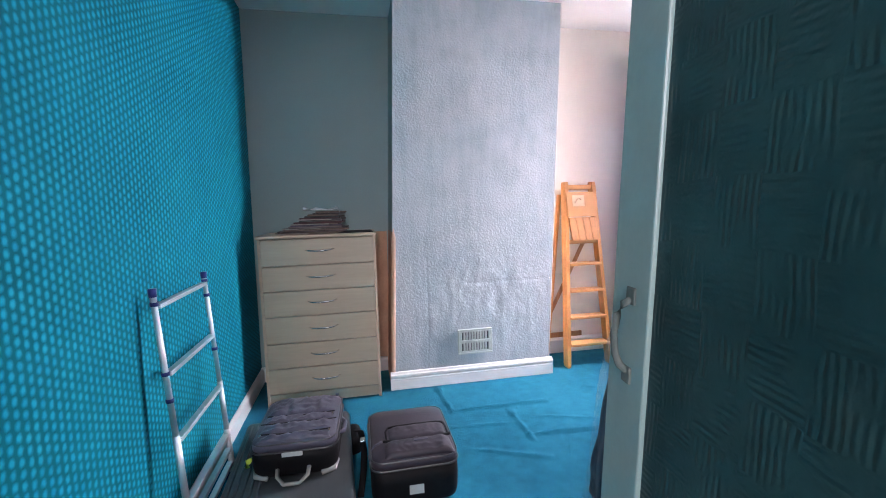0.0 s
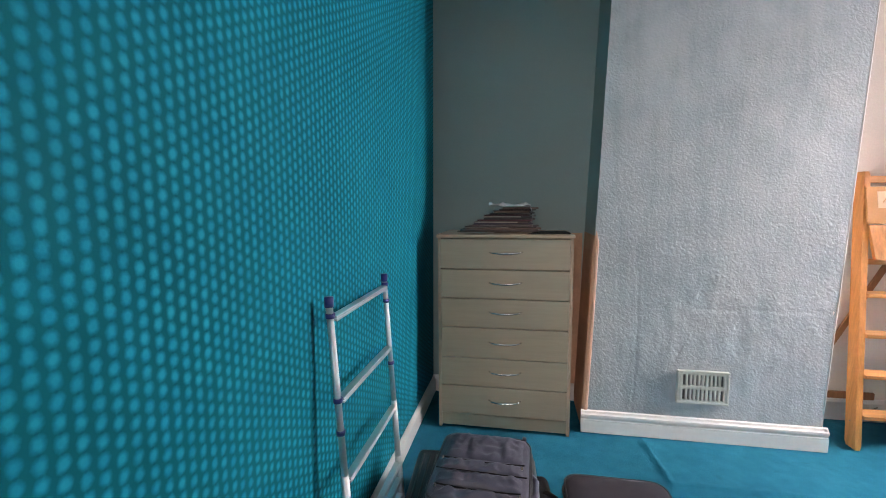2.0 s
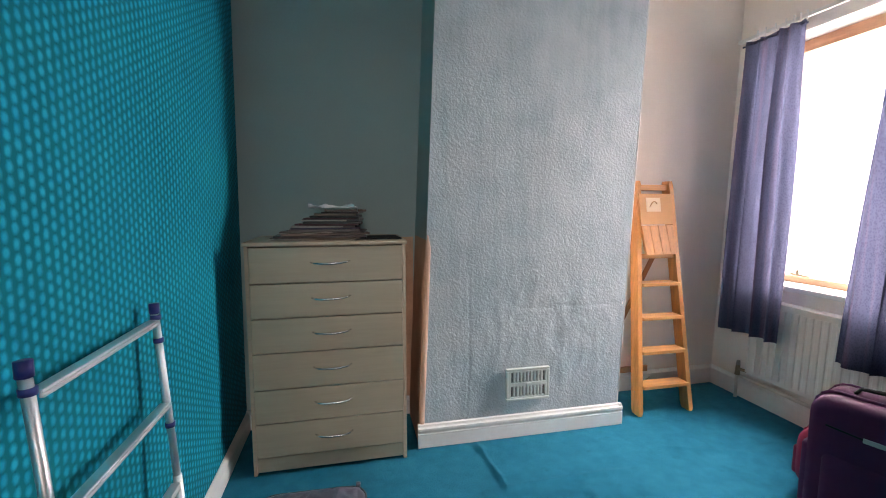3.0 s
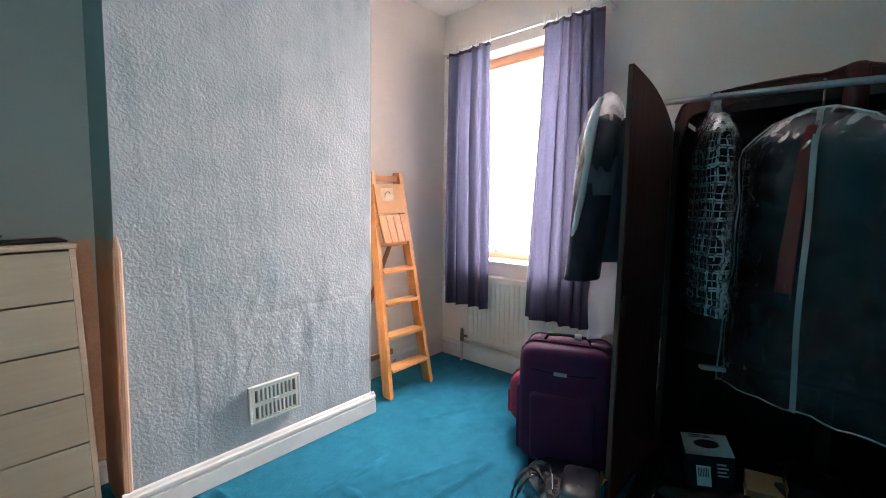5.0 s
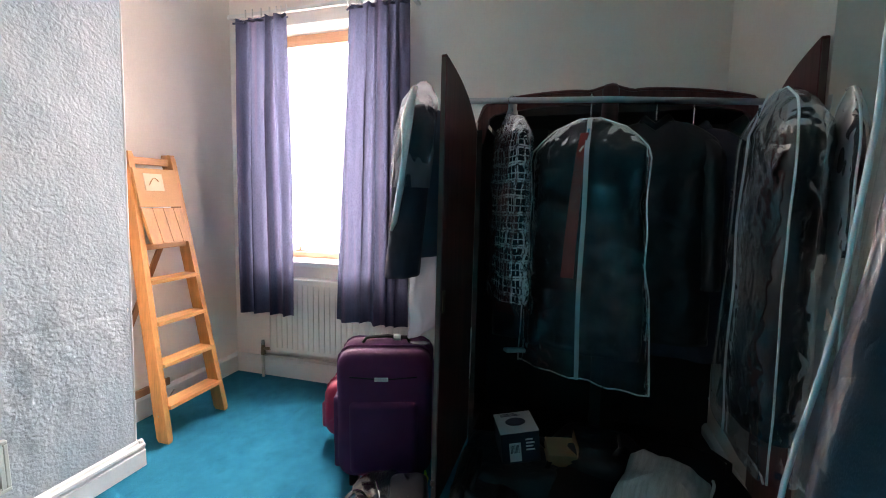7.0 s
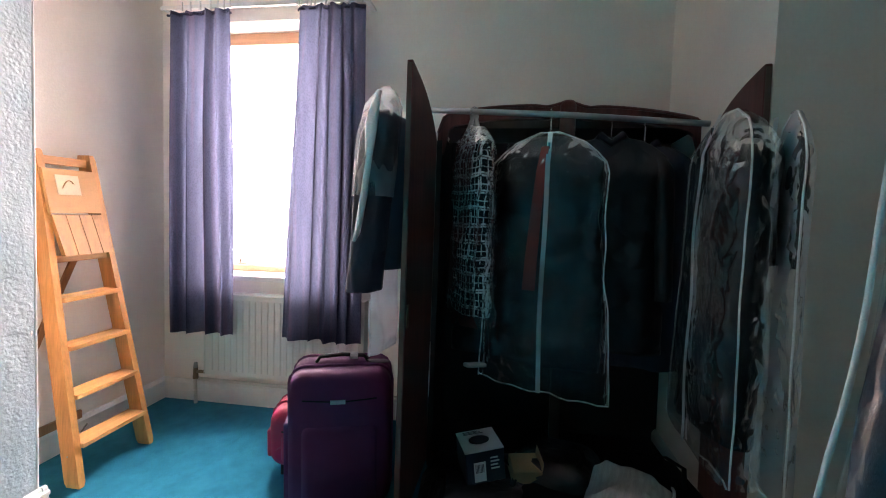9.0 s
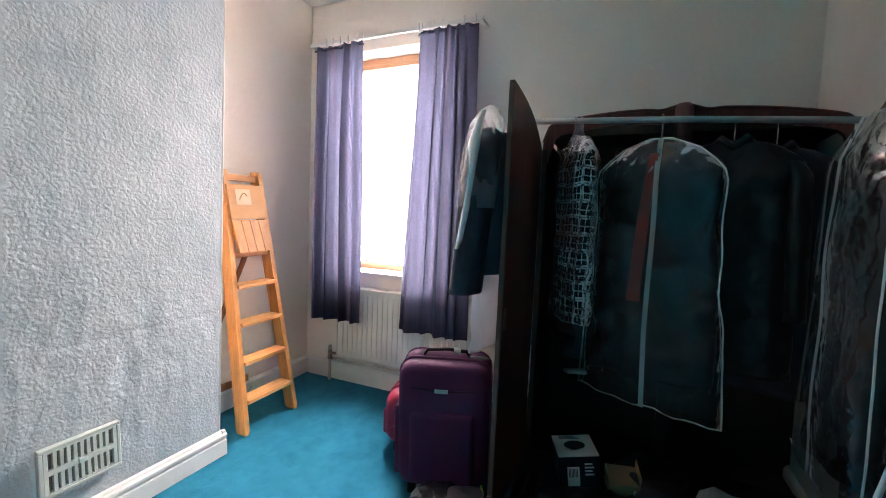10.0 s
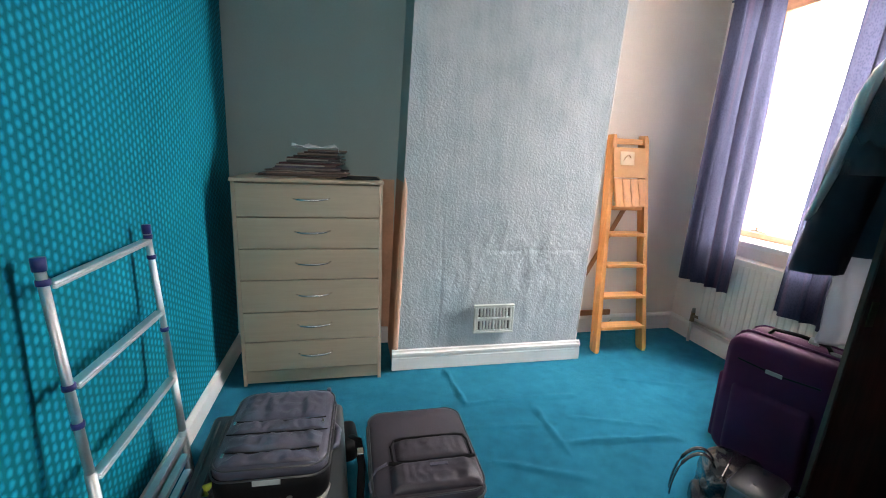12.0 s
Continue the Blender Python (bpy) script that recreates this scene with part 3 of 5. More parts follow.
def breast():
    """Chimney breast: gently uneven papered face with damp blisters low down."""
    bm = bmesh.new()
    nx, nz = 170, 260
    rows = []
    for j in range(nz + 1):
        r = []
        for i in range(nx + 1):
            x, z = BX0 + (BX1 - BX0) * i / nx, CEIL * j / nz
            edge = min(1, min(i, nx - i) / 6, 1)
            d = 0.004 * noise.noise(Vector((x * 2.2, 0, z * 2.2)))
            low = math.exp(-((z - 0.60) / 0.33) ** 2) * (0.35 + 0.65 * math.exp(-((x - 1.72) / 0.40) ** 2))
            d += 0.5 * low * (0.0060 * noise.noise(Vector((x * 8, 3, z * 6))) + 0.0075 * (0.45 - 2 * abs(noise.noise(Vector((x * 11, 5, z * 6.5))))) * (noise.noise(Vector((x * 4, 8, z * 4))) > -0.1) + 0.003 * noise.noise(Vector((x * 22, 5, z * 18))))
            low2 = math.exp(-((z - 0.35) / 0.2) ** 2)
            d += low2 * 0.004 * noise.noise(Vector((x * 14, 9, z * 4)))
            d -= 0.002 * math.exp(-((x - 1.28 - 0.01 * math.sin(z * 5)) / 0.006) ** 2) * (z < 0.9) + 0.003 * math.exp(-((z - 0.70) / 0.006) ** 2) * (x > 1.55)
            r.append(bm.verts.new((x, BY - d * edge, z)))
        rows.append(r)
    for j in range(nz):
        for i in range(nx):
            bm.faces.new((rows[j][i], rows[j][i + 1], rows[j + 1][i + 1], rows[j + 1][i]))
    ob = structure("chimney_breast", bm, M_VINYL, "chimney breast in white embossed paper blistered by damp", "wall")
    for p in ob.data.polygons:
        p.use_smooth = True
    structure("chimney_side_east", box(BX1 - 0.02, BX1, BY + 0.001, YB, 0, CEIL), M_WALL, "white side of the chimney breast", "wall")
    structure("chimney_corner_bead", tube([(BX1 - 0.004, BY + 0.004, 0.1), (BX1 - 0.004, BY + 0.004, CEIL)], 0.006, 8), M_GLOSS, "white-painted corner bead of the chimney breast", "trim")
    structure("chimney_corner_plaster", tube([(BX0 + 0.010, BY + 0.007, 0.12), (BX0 + 0.011, BY + 0.008, 0.6), (BX0 + 0.010, BY + 0.007, 1.03), (BX0 + 0.006, BY + 0.004, 1.10)], [0.0155, 0.0155, 0.0150, 0.004], 12), M_PLASTER2, "bare tan plaster corner low on the chimney breast", "trim")
    structure("chimney_side_west", box(BX0, BX0 + 0.02, BY + 0.001, YB, 1.07, CEIL), M_ALCOVE, "grey-green side of the chimney breast", "wall")
    structure("chimney_side_plaster", box(BX0, BX0 + 0.02, BY + 0.001, YB, 0, 1.07), M_PLASTER, "bare brown plaster low on the side of the chimney breast", "wall")


breast()

# window wall with its opening
for n, (a, b, c, d) in enumerate([(STEP_Y, WY0, 0, CEIL), (WY1, YB, 0, CEIL), (WY0, WY1, 0, WZ0), (WY0, WY1, WZ1, CEIL)]):
    structure(f"wall_east_{n + 1}", box(XR, XR + 0.30, a, b, c, d), M_WALL, "white painted window wall", "wall")
structure("wall_south_step", box(STEP_X, XR + 0.3, STEP_Y - 0.1, STEP_Y, 0, CEIL), M_WALL, "white painted boxed-out wall beside the wardrobe", "wall")
structure("wall_step_side", box(STEP_X, STEP_X + 0.1, YN, STEP_Y - 0.1, 0, CEIL), M_WALL, "white painted return of the boxed-out corner", "wall")
structure("wall_south_1", box(XL - 0.15, DX0, YN - 0.12, YN, 0, CEIL), M_WALL, "white painted wall beside the doorway", "wall")
structure("wall_south_2", box(DX1, STEP_X + 0.1, YN - 0.12, YN, 0, CEIL), M_WALL, "white painted wall beside the doorway", "wall")
structure("wall_south_3", box(DX0, DX1, YN - 0.12, YN, 2.04, CEIL), M_WALL, "white painted wall over the doorway", "wall")
# landing behind the doorway
structure("wall_landing_back", box(-0.6, 2.0, -1.75, -1.6, 0, CEIL), M_WALL, "plain landing wall", "wall")
structure("wall_landing_west", box(-0.75, -0.6, -1.75, 0.03, 0, CEIL), M_WALL, "plain landing wall", "wall")
structure("wall_landing_east", box(2.0, 2.15, -1.75, 0.03, 0, CEIL), M_WALL, "plain landing wall", "wall")
structure("wall_landing_front", box(-0.6, XL - 0.15, 0.03, 0.13, 0, CEIL), M_WALL, "plain landing wall", "wall")
structure("landing_floor", box(-0.75, XL - 0.1, -1.75, 0.13, -0.05, 0.0), M_CARPET, "teal carpet of the landing", "floor")
structure("landing_ceiling", box(-0.75, XL - 0.2, -1.9, 0.13, CEIL, CEIL + 0.15), M_CEIL, "white ceiling of the landing", "ceiling")


def skirting(name, length, at, h=0.105, moulded=False):
    """A painted skirting board along local x, its face towards local -y."""
    if moulded:
        pts = [(0, 0), (-0.020, 0), (-0.020, 0.072), (-0.014, 0.076), (-0.016, 0.084), (-0.022, 0.090), (-0.022, 0.102), (-0.014, 0.108), (-0.010, 0.118), (0, 0.122)]
    else:
        pts = [(0, 0), (-0.020, 0), (-0.020, h - 0.02), (-0.012, h - 0.006), (-0.006, h), (0, h)]
    ob = structure(name, extrude_poly(pts, "x", 0, length), M_GLOSS, "white gloss-painted skirting board", "skirting board")
    ob.matrix_world = at
    return ob


skirting("baseboard_chimney", BX1 - BX0 + 0.03, pose(BX0 - 0.008, BY - 0.004, 0), moulded=True)
skirting("baseboard_chimney_side", YB - BY - 0.0, pose(BX1 + 0.002, BY - 0.02, 0, 0, 0, 90), moulded=True)
skirting("baseboard_north", XR - BX1 - 0.02, pose(BX1 + 0.02, YB - 0.002, 0), 0.125)
skirting("baseboard_alcove", BX0 - XL, pose(XL, YB - 0.006, 0), 0.105)
skirting("baseboard_east", YB - STEP_Y - 0.002, pose(XR - 0.002, YB - 0.002, 0, 0, 0, -90), 0.125)
skirting("baseboard_west", YB - YN, pose(XL + 0.002, YN, 0, 0, 0, 90), 0.10)
skirting("baseboard_step", XR - STEP_X, pose(XR, STEP_Y + 0.002, 0, 0, 0, 180), 0.12)


def window():
    w = thing("window_1", "orange-stained timber window with one large pane and white sill", "window", kind="structure")
    x0, x1 = 3.355, 3.415
    fr = 0.055
    part("frame_top", box(x0, x1, WY0, WY1, WZ1 - 0.07, WZ1, 0.005), M_FRAME, w)
    part("frame_bottom", box(x0, x1, WY0, WY1, WZ0, WZ0 + 0.045, 0.005), M_FRAME, w)
    for y in (WY0, WY1 - 0.04):
        part("frame_side", box(x0, x1, y, y + 0.04, WZ0 + 0.045, WZ1 - 0.07, 0.005), M_FRAME, w)
    g = part("pane", box(x0 + 0.02, x0 + 0.026, WY0 + 0.04, WY1 - 0.04, WZ0 + 0.045, WZ1 - 0.07), M_GLASS, w)
    g.visible_shadow = False
    part("window_sill", box(XR - 0.03, x0, WY0 - 0.03, WY1 + 0.03, WZ0 - 0.025, WZ0 + 0.006, 0.006), M_GLOSS, w, "white-painted sill")
    st = part("stay", tube([(x0 - 0.012, 2.92, WZ0 + 0.052), (x0 - 0.014, 3.03, WZ0 + 0.056)], 0.006), M_BRASS, w, "small metal window stay")
    part("knob", tube([(x0 - 0.014, 2.99, WZ0 + 0.05), (x0 - 0.014, 2.99, WZ0 + 0.085)], 0.008), M_BRASS, st)
    leaning(w)


window()


def backdrop():
    """Bright overcast sky and the paler, dimmer haze of what lies below the horizon."""
    for name, z0, z1, power, label in (("backdrop", 1.3, 6.0, 14.0, "bright white overcast sky outside the window"), ("backdrop_haze", -1.5, 1.298, 13.0, "pale haze over the ground outside the window")):
        m = bpy.data.materials.new(name + "_glow")
        m.use_nodes = True
        nt = m.node_tree
        nt.nodes.remove(nt.nodes["Principled BSDF"])
        e = nt.nodes.new("ShaderNodeEmission")
        e.inputs["Color"].default_value, e.inputs["Strength"].default_value = (1.0, 0.94, 0.92, 1), power
        nt.links.new(e.outputs[0], nt.nodes["Material Output"].inputs["Surface"])
        structure(name, box(5.6, 5.65, -1.5, 8.5, z0, z1), m, label, "sky")


backdrop()


def room_door():
    """Door leaf hinged at the doorway's far jamb, open to the camera's way in."""
    d = thing("door_1", "open door, grey-green frame round a dark embossed panel", "door", pose(1.19, 0.185, 0.0, 0, 2.8, -5.6), kind="structure")
    L, T, H = 0.735, 0.042, 2.0
    part("core", box(0.008, T - 0.008, 0.0, L, 0.012, H), M_PANEL, d, "dark embossed panel")
    for y0, y1 in ((0, 0.09), (L - 0.114, L)):
        part("stile", box(0, T, y0, y1, 0.010, H + 0.002, 0.004), M_DOOR, d, "grey-green painted stile")
    for z0, z1 in ((0.012, 0.14), (H - 0.1, H)):
        part("rail", box(0.001, T - 0.001, 0.09, L - 0.114, z0, z1, 0.003), M_DOOR, d, "grey-green painted rail")
    part("edge_strip", box(0.004, T - 0.004, L, L + 0.004, 0.012, H), M_GLOSS, d, "white-painted edge")
    h = part("pull_handle", tube([(-0.003, L - 0.066, 0.950), (-0.013, L - 0.063, 0.958), (-0.021, L - 0.059, 0.978), (-0.024, L - 0.057, 1.012), (-0.021, L - 0.059, 1.046), (-0.013, L - 0.063, 1.066), (-0.003, L - 0.066, 1.074)], [0.006, 0.007, 0.0065, 0.006, 0.0065, 0.007, 0.006], 8), M_HANDLE, d, "painted-over pull handle", True)
    for z in (0.944, 1.080):
        part("handle_plate", box(-0.005, 0.0, L - 0.079, L - 0.053, z - 0.015, z + 0.015, 0.0025), M_HANDLE, h)
    for z in (0.22, 1.75):
        part("hinge", box(-0.002, T, -0.012, 0.0, z, z + 0.08, 0.002), M_BRASS, d, "metal hinge")
    a = thing("door_frame", "white-painted door lining round the open doorway", "door frame", kind="structure")
    part("jamb", box(DX0, DX0 + 0.02, YN - 0.12, YN + 0.004, 0, 2.02), M_GLOSS, a)
    part("jamb", box(DX1 - 0.02, DX1, YN - 0.12, YN + 0.004, 0, 2.02), M_GLOSS, a)
    part("head", box(DX0, DX1, YN - 0.12, YN + 0.004, 2.02, 2.04), M_GLOSS, a)


room_door()


# ---- alcove: drawers and magazines ----
def chest_of_drawers():
    c = thing("chest_of_drawers", "pale maple six-drawer chest with curved chrome handles", "chest of drawers", pose(0.612, 3.0, 0, 0, 0, 0))
    w, y0, y1, h = 0.353, -0.065, 0.36, 1.08
    part("side_panel", box(-w, -w + 0.016, y0, y1, 0, h - 0.018, 0.001), M_CHEST_EDGE, c)
    part("side_panel", box(w - 0.016, w, y0, y1, 0, h - 0.018, 0.001), M_CHEST_EDGE, c)
    part("top", box(-w - 0.006, w + 0.006, y0 - 0.012, y1, h - 0.018, h, 0.004), M_CHEST_EDGE, c, "maple top with pinkish edging")
    part("back_panel", box(-w + 0.016, w - 0.016, y1 - 0.006, y1, 0.02, h - 0.018), M_CHEST, c)
    part("plinth", box(-w + 0.017, w - 0.017, y0 + 0.006, y0 + 0.022, 0.012, 0.078), M_CHEST, c)
    tops = [1.058, 0.893, 0.735, 0.575, 0.405, 0.245, 0.082]
    for a, b in zip(tops, tops[1:]):
        d = part("drawer", box(-w + 0.017, w - 0.017, y0 - 0.002, y0 + 0.016, b + 0.003, a - 0.002, 0.0015), M_CHEST, c)
        zc = (a + b) / 2 + 0.012
        hx = 0.085
        pts = []
        for k in range(11):
            s = -1 + k / 5
            pts.append((0.01 + s * hx, y0 - 0.004 - 0.024 * (1 - s ** 4) ** 0.5 if abs(s) < 1 else y0 - 0.003, zc - 0.006 * (1 - s * s) + 0.002 * s))
        part("handle", tube(pts, [0.0035 + 0.0025 * math.sin(math.pi * k / 10) for k in range(11)], 8), M_CHROME, d, "slim curved chrome handle", True)


chest_of_drawers()


def magazines():
    """A slumped pile of thin magazines and folders under a crumpled white bag."""
    rng = random.Random(4)
    cols = [(0.26, 0.17, 0.11), (0.06, 0.025, 0.025), (0.24, 0.16, 0.12), (0.05, 0.03, 0.03), (0.26, 0.20, 0.19), (0.07, 0.05, 0.11), (0.20, 0.14, 0.11), (0.14, 0.02, 0.035), (0.03, 0.027, 0.027), (0.12, 0.10, 0.10), (0.10, 0.015, 0.022), (0.012, 0.012, 0.015)]
    z = 1.081
    for k in range(15):
        c = cols[k % len(cols)]
        t = rng.choice([0.006, 0.008, 0.010, 0.012])
        w, d = 0.42 - 0.017 * k + rng.uniform(-0.03, 0.03), 0.25 - 0.005 * k
        x = 0.56 + 0.008 * k + rng.uniform(-0.02, 0.02)
        m = plain(f"magazine_cover_{k}", tuple(v * 0.5 for v in c), 0.4, var=0.25, scale=30, grain=90, strength=0.05)
        bm = box(-w / 2, w / 2, -d / 2, d / 2, 0, t, 0.002, 1)
        for v in bm.verts:
            v.co.z += 0.05 * v.co.x ** 2
        ob = part("magazine", bm, m)
        ob.matrix_world = pose(x, 3.13 + rng.uniform(-0.015, 0.015), z, 0, 0, rng.uniform(-10, 10))
        tagged(ob, "thin worn magazine in a slumped pile on the drawers", "magazine", "magazines on the drawers")
        if k in (0, 3, 6, 9):
            part("page_block", box(-w / 2 - 0.001, -w / 2 + w * rng.uniform(0.5, 0.9), -d / 2 - 0.0015, d / 2 - 0.004, 0.0022, t - 0.0018), M_PAGES, ob, "cream page edges")
        z += t + 0.0004
    bm = bmesh.new()
    bmesh.ops.create_grid(bm, x_segments=18, y_segments=14, size=0.5)
    for v in bm.verts:
        x, y = v.co.x * 0.29, v.co.y * 0.20
        r = max(0, x - 0.075)
        v.co = Vector((x - r * 0.75, y, 0.006 + 0.035 * abs(noise.noise(Vector((x * 15, y * 15, 1)))) - r * 1.3 + 0.012 * max(0, (x + 0.1) * 2)))
    bmesh.ops.solidify(bm, geom=bm.faces[:], thickness=0.002)
    ob = part("plastic_bag", bm, M_MILKY2, smooth=True)
    ob.matrix_world = pose(0.665, 3.10, z + 0.001, 0, 0, 4)
    tagged(ob, "crumpled white plastic bag draped over the magazines", "plastic bag")
    ob = part("folder", box(-0.11, 0.11, -0.10, 0.10, 0, 0.006, 0.002, 1), M_BLACK)
    ob.matrix_world = pose(0.84, 3.08, 1.081, 0, 0, 3)
    tagged(ob, "thin black folder lying on the drawers", "folder")


magazines()


def air_vent():
    v = thing("air_vent", "pale grey-green louvred air vent on the chimney breast", "air vent", pose(1.627, BY - 0.006, 0.292))
    w, h = 0.123, 0.088
    # solid dark sheet whose colour gives the slots their shade
    part("backing", box(-w + 0.01, w - 0.01, -0.006, 0.004, -h + 0.01, h - 0.01), M_VENT_SHADE, v, "dark sheet standing in for the shade behind the slats")
    for s in (-1, 1):
        part("frame", box(-w, w, -0.022, 0, s * h - 0.013, s * h + 0.0, 0.003) if s > 0 else box(-w, w, -0.022, 0, -h, -h + 0.013, 0.003), M_VENT, v)
        part("frame", box(s * w - (0.013 if s > 0 else 0), s * w + (0.013 if s < 0 else 0), -0.0215, 0, -h + 0.013, h - 0.013, 0.003), M_VENT, v)
    part("middle_bar", box(-w + 0.013, w - 0.013, -0.021, -0.006, -0.010, 0.010, 0.002), M_VENT, v)
    for s in (-1, 1):
        part("inner_margin", box(min(s * (w - 0.013), s * (w - 0.026)), max(s * (w - 0.013), s * (w - 0.026)), -0.0205, -0.006, -h + 0.013, h - 0.013, 0.001, 1), M_VENT, v)
        part("inner_margin", box(-w + 0.026, w - 0.026, -0.0205, -0.006, min(s * (h - 0.013), s * (h - 0.020)), max(s * (h - 0.013), s * (h - 0.020)), 0.001, 1), M_VENT, v)
    for row in (-1, 1):
        for k in range(9):
            x = -w + 0.026 + (k + 1) * 0.0194
            part("slat", box(x - 0.0056, x + 0.0056, -0.020, -0.006, min(row * 0.010, row * (h - 0.020)), max(row * 0.010, row * (h - 0.020)), 0.001, 1), M_VENT, v)
    part("knob", box(-0.014, 0.014, -0.028, -0.018, -0.009, 0.009, 0.004), M_VENT, v, "small slider knob")


air_vent()


# ---- ladders ----
def step_ladder():
    """Old wooden step ladder, closed up and leaning in the alcove."""
    L = thing("step_ladder", "old varnished pine step ladder leaning in the alcove", "step ladder")

    def fy(z):
        return 3.075 + 0.186 * z

    def left(z):
        return 2.345 + 0.105 * z / 1.4 + 0.02

    def right(z):
        return 2.712 - 0.014 * z / 1.4
    for side, fx in (("l", left), ("r", right)):
        rings = []
        for z in (0.0, 0.02, 0.7, 1.37, 1.395):
            x, y = fx(z), fy(z)
            e = 0.004 if z in (0.0, 1.395) else 0
            rings.append([(x - 0.014 + e, y - 0.035 + e, z), (x + 0.014 - e, y - 0.035 + e, z), (x + 0.014 - e, y + 0.035 - e, z), (x - 0.014 + e, y + 0.035 - e, z)])
        part("stile", loft(rings), M_LADDER, L)
    for z in (0.165, 0.363, 0.562, 0.762):
        a, b, y = left(z) + 0.012, right(z) - 0.012, fy(z)
        part("tread", box(a, b + 0.006, y - 0.050, y + 0.045, z - 0.010, z + 0.010, 0.003), M_LADDER_X, L)
    a, b = left(1.2) - 0.006, right(1.2) - 0.022
    p = part("plate", loft([[(a, fy(z) - 0.052, z), (b, fy(z) - 0.052, z), (b, fy(z) - 0.038, z), (a, fy(z) - 0.038, z)] for z in (1.125, 1.315)]), M_PLATE, L, "flat tan board with a pale printed panel")
    s0, s1 = a + 0.045, a + 0.145
    part("printed_panel", loft([[(s0, fy(z) - 0.0545, z), (s1, fy(z) - 0.0545, z), (s1, fy(z) - 0.052, z), (s0, fy(z) - 0.052, z)] for z in (1.205, 1.290)]), M_PALE, p, "pale printed square")
    arc = [(s0 + 0.022 + 0.05 * k / 8, fy(1.25) - 0.056, 1.232 + 0.036 * math.sin(math.pi * (k / 8) * 0.8)) for k in range(9)]
    part("printed_arc", tube(arc, 0.004, 6, flat=0.5), M_PLATE, p)
    for k in range(4):
        x = a + 0.008 + k * 0.0575
        rings = [[(x + sh, fy(z) - 0.046 + dy, z), (x + sh + 0.055, fy(z) - 0.046 + dy, z), (x + sh + 0.055, fy(z) - 0.026 + dy, z), (x + sh, fy(z) - 0.026 + dy, z)] for z, dy, sh in ((0.945, -0.012, 0.012), (1.12, 0.0, 0.0))]
        part("slat", loft(rings), M_LADDER, L, "upright slat of the folded platform")
    part("top_bar", box(left(1.36) + 0.012, right(1.36) - 0.012, fy(1.36) - 0.012, fy(1.36) + 0.012, 1.335, 1.372, 0.003), M_LADDER_X, L)
    part("lower_bar", box(left(0.94) + 0.012, right(0.94) - 0.012, fy(0.94) - 0.02, fy(0.94) + 0.0, 0.915, 0.945, 0.003), M_LADDER_X, L)
    # rear frame
    for xb, xt in ((2.315, 2.44),):
        part("rear_leg", loft([[(x - 0.010, y - 0.018, z), (x + 0.010, y - 0.018, z), (x + 0.010, y + 0.018, z), (x - 0.010, y + 0.018, z)] for x, y, z in ((xb, 3.325, 0.0), (xt, 3.372, 1.30))]), M_LADDER, L)
    part("rear_bar", box(2.32, 2.62, 3.322, 3.338, 0.150, 0.190, 0.003), M_LADDER_D, L)
    part("rear_brace", loft([[(x - 0.016, 3.352, z), (x + 0.016, 3.352, z), (x + 0.016, 3.364, z), (x - 0.016, 3.364, z)] for x, z in ((2.335, 0.30), (2.715, 1.05))]), M_LADDER_D, L)
    part("stay_cord", tube([(2.36, 3.10, 0.13), (2.45, 3.2, 0.10), (2.62, 3.30, 0.12)], 0.004, 6), M_GREYSTRAP, L, "thin cord")


step_ladder()


def alu_ladder():
    """Half-closed telescopic ladder standing against the papered wall."""
    L = thing("telescopic_ladder", "half-closed aluminium telescopic ladder with navy plastic collars", "ladder")

    def x_at(z):
        return 0.238 - 0.058 * z
    ys = {1.772: 0.984, 2.25: 0.970}
    for y, top in ys.items():
        s = part("stile", tube([(x_at(0.46), y, 0.46), (x_at(top), y, top - 0.02)], 0.0100, 12), M_ALU, L, smooth=True)
        part("stile", tube([(x_at(0.22), y, 0.22), (x_at(0.47), y, 0.47)], 0.0118, 12), M_ALU, L, smooth=True)
        part("stile", tube([(x_at(0.03), y, 0.03), (x_at(0.24), y, 0.24)], 0.0138, 12), M_ALU, L, smooth=True)
        part("foot", box(x_at(0) - 0.026, x_at(0) + 0.026, y - 0.024, y + 0.024, 0.0, 0.035, 0.006), M_NAVY, L, "navy plastic foot")
        part("end_cap", tube([(x_at(top), y, top - 0.024), (x_at(top), y, top + 0.004)], 0.0130, 12), M_NAVY, L, "navy plastic end cap", True)
        for z in ((0.937, 0.695, 0.600) if y < 2 else (0.937, 0.872, 0.625)):
            part("collar", tube([(x_at(z), y, z - 0.008), (x_at(z), y, z + 0.005)], 0.0132, 12), M_NAVY, L, "navy plastic collar", True)
    for z in (0.927, 0.690, 0.450, 0.215, 0.150, 0.085):
        x = x_at(z)
        bm = box(x - 0.013, x + 0.013, 1.785, 2.237, z - 0.003, z + 0.005, 0.003)
        box(x + 0.004, x + 0.014, 1.785, 2.237, z - 0.011, z - 0.003, 0.003, bm=bm)
        part("rung", bm, M_ALU, L)


alu_ladder()


# ---- luggage by the papered wall ----
def rounded(w, l, r, z, dx=0.0, dy=0.0, n=7):
    """A rectangle with round corners, as one closed ring."""
    pts = []
    for cx, cy, a0 in ((w / 2 - r, l / 2 - r, 0), (-w / 2 + r, l / 2 - r, 90), (-w / 2 + r, -l / 2 + r, 180), (w / 2 - r, -l / 2 + r, 270)):
        for k in range(n):
            a = radians(a0 + k * 90 / (n - 1))
            pts.append((cx + r * math.cos(a) + dx, cy + r * math.sin(a) + dy, z))
    return pts


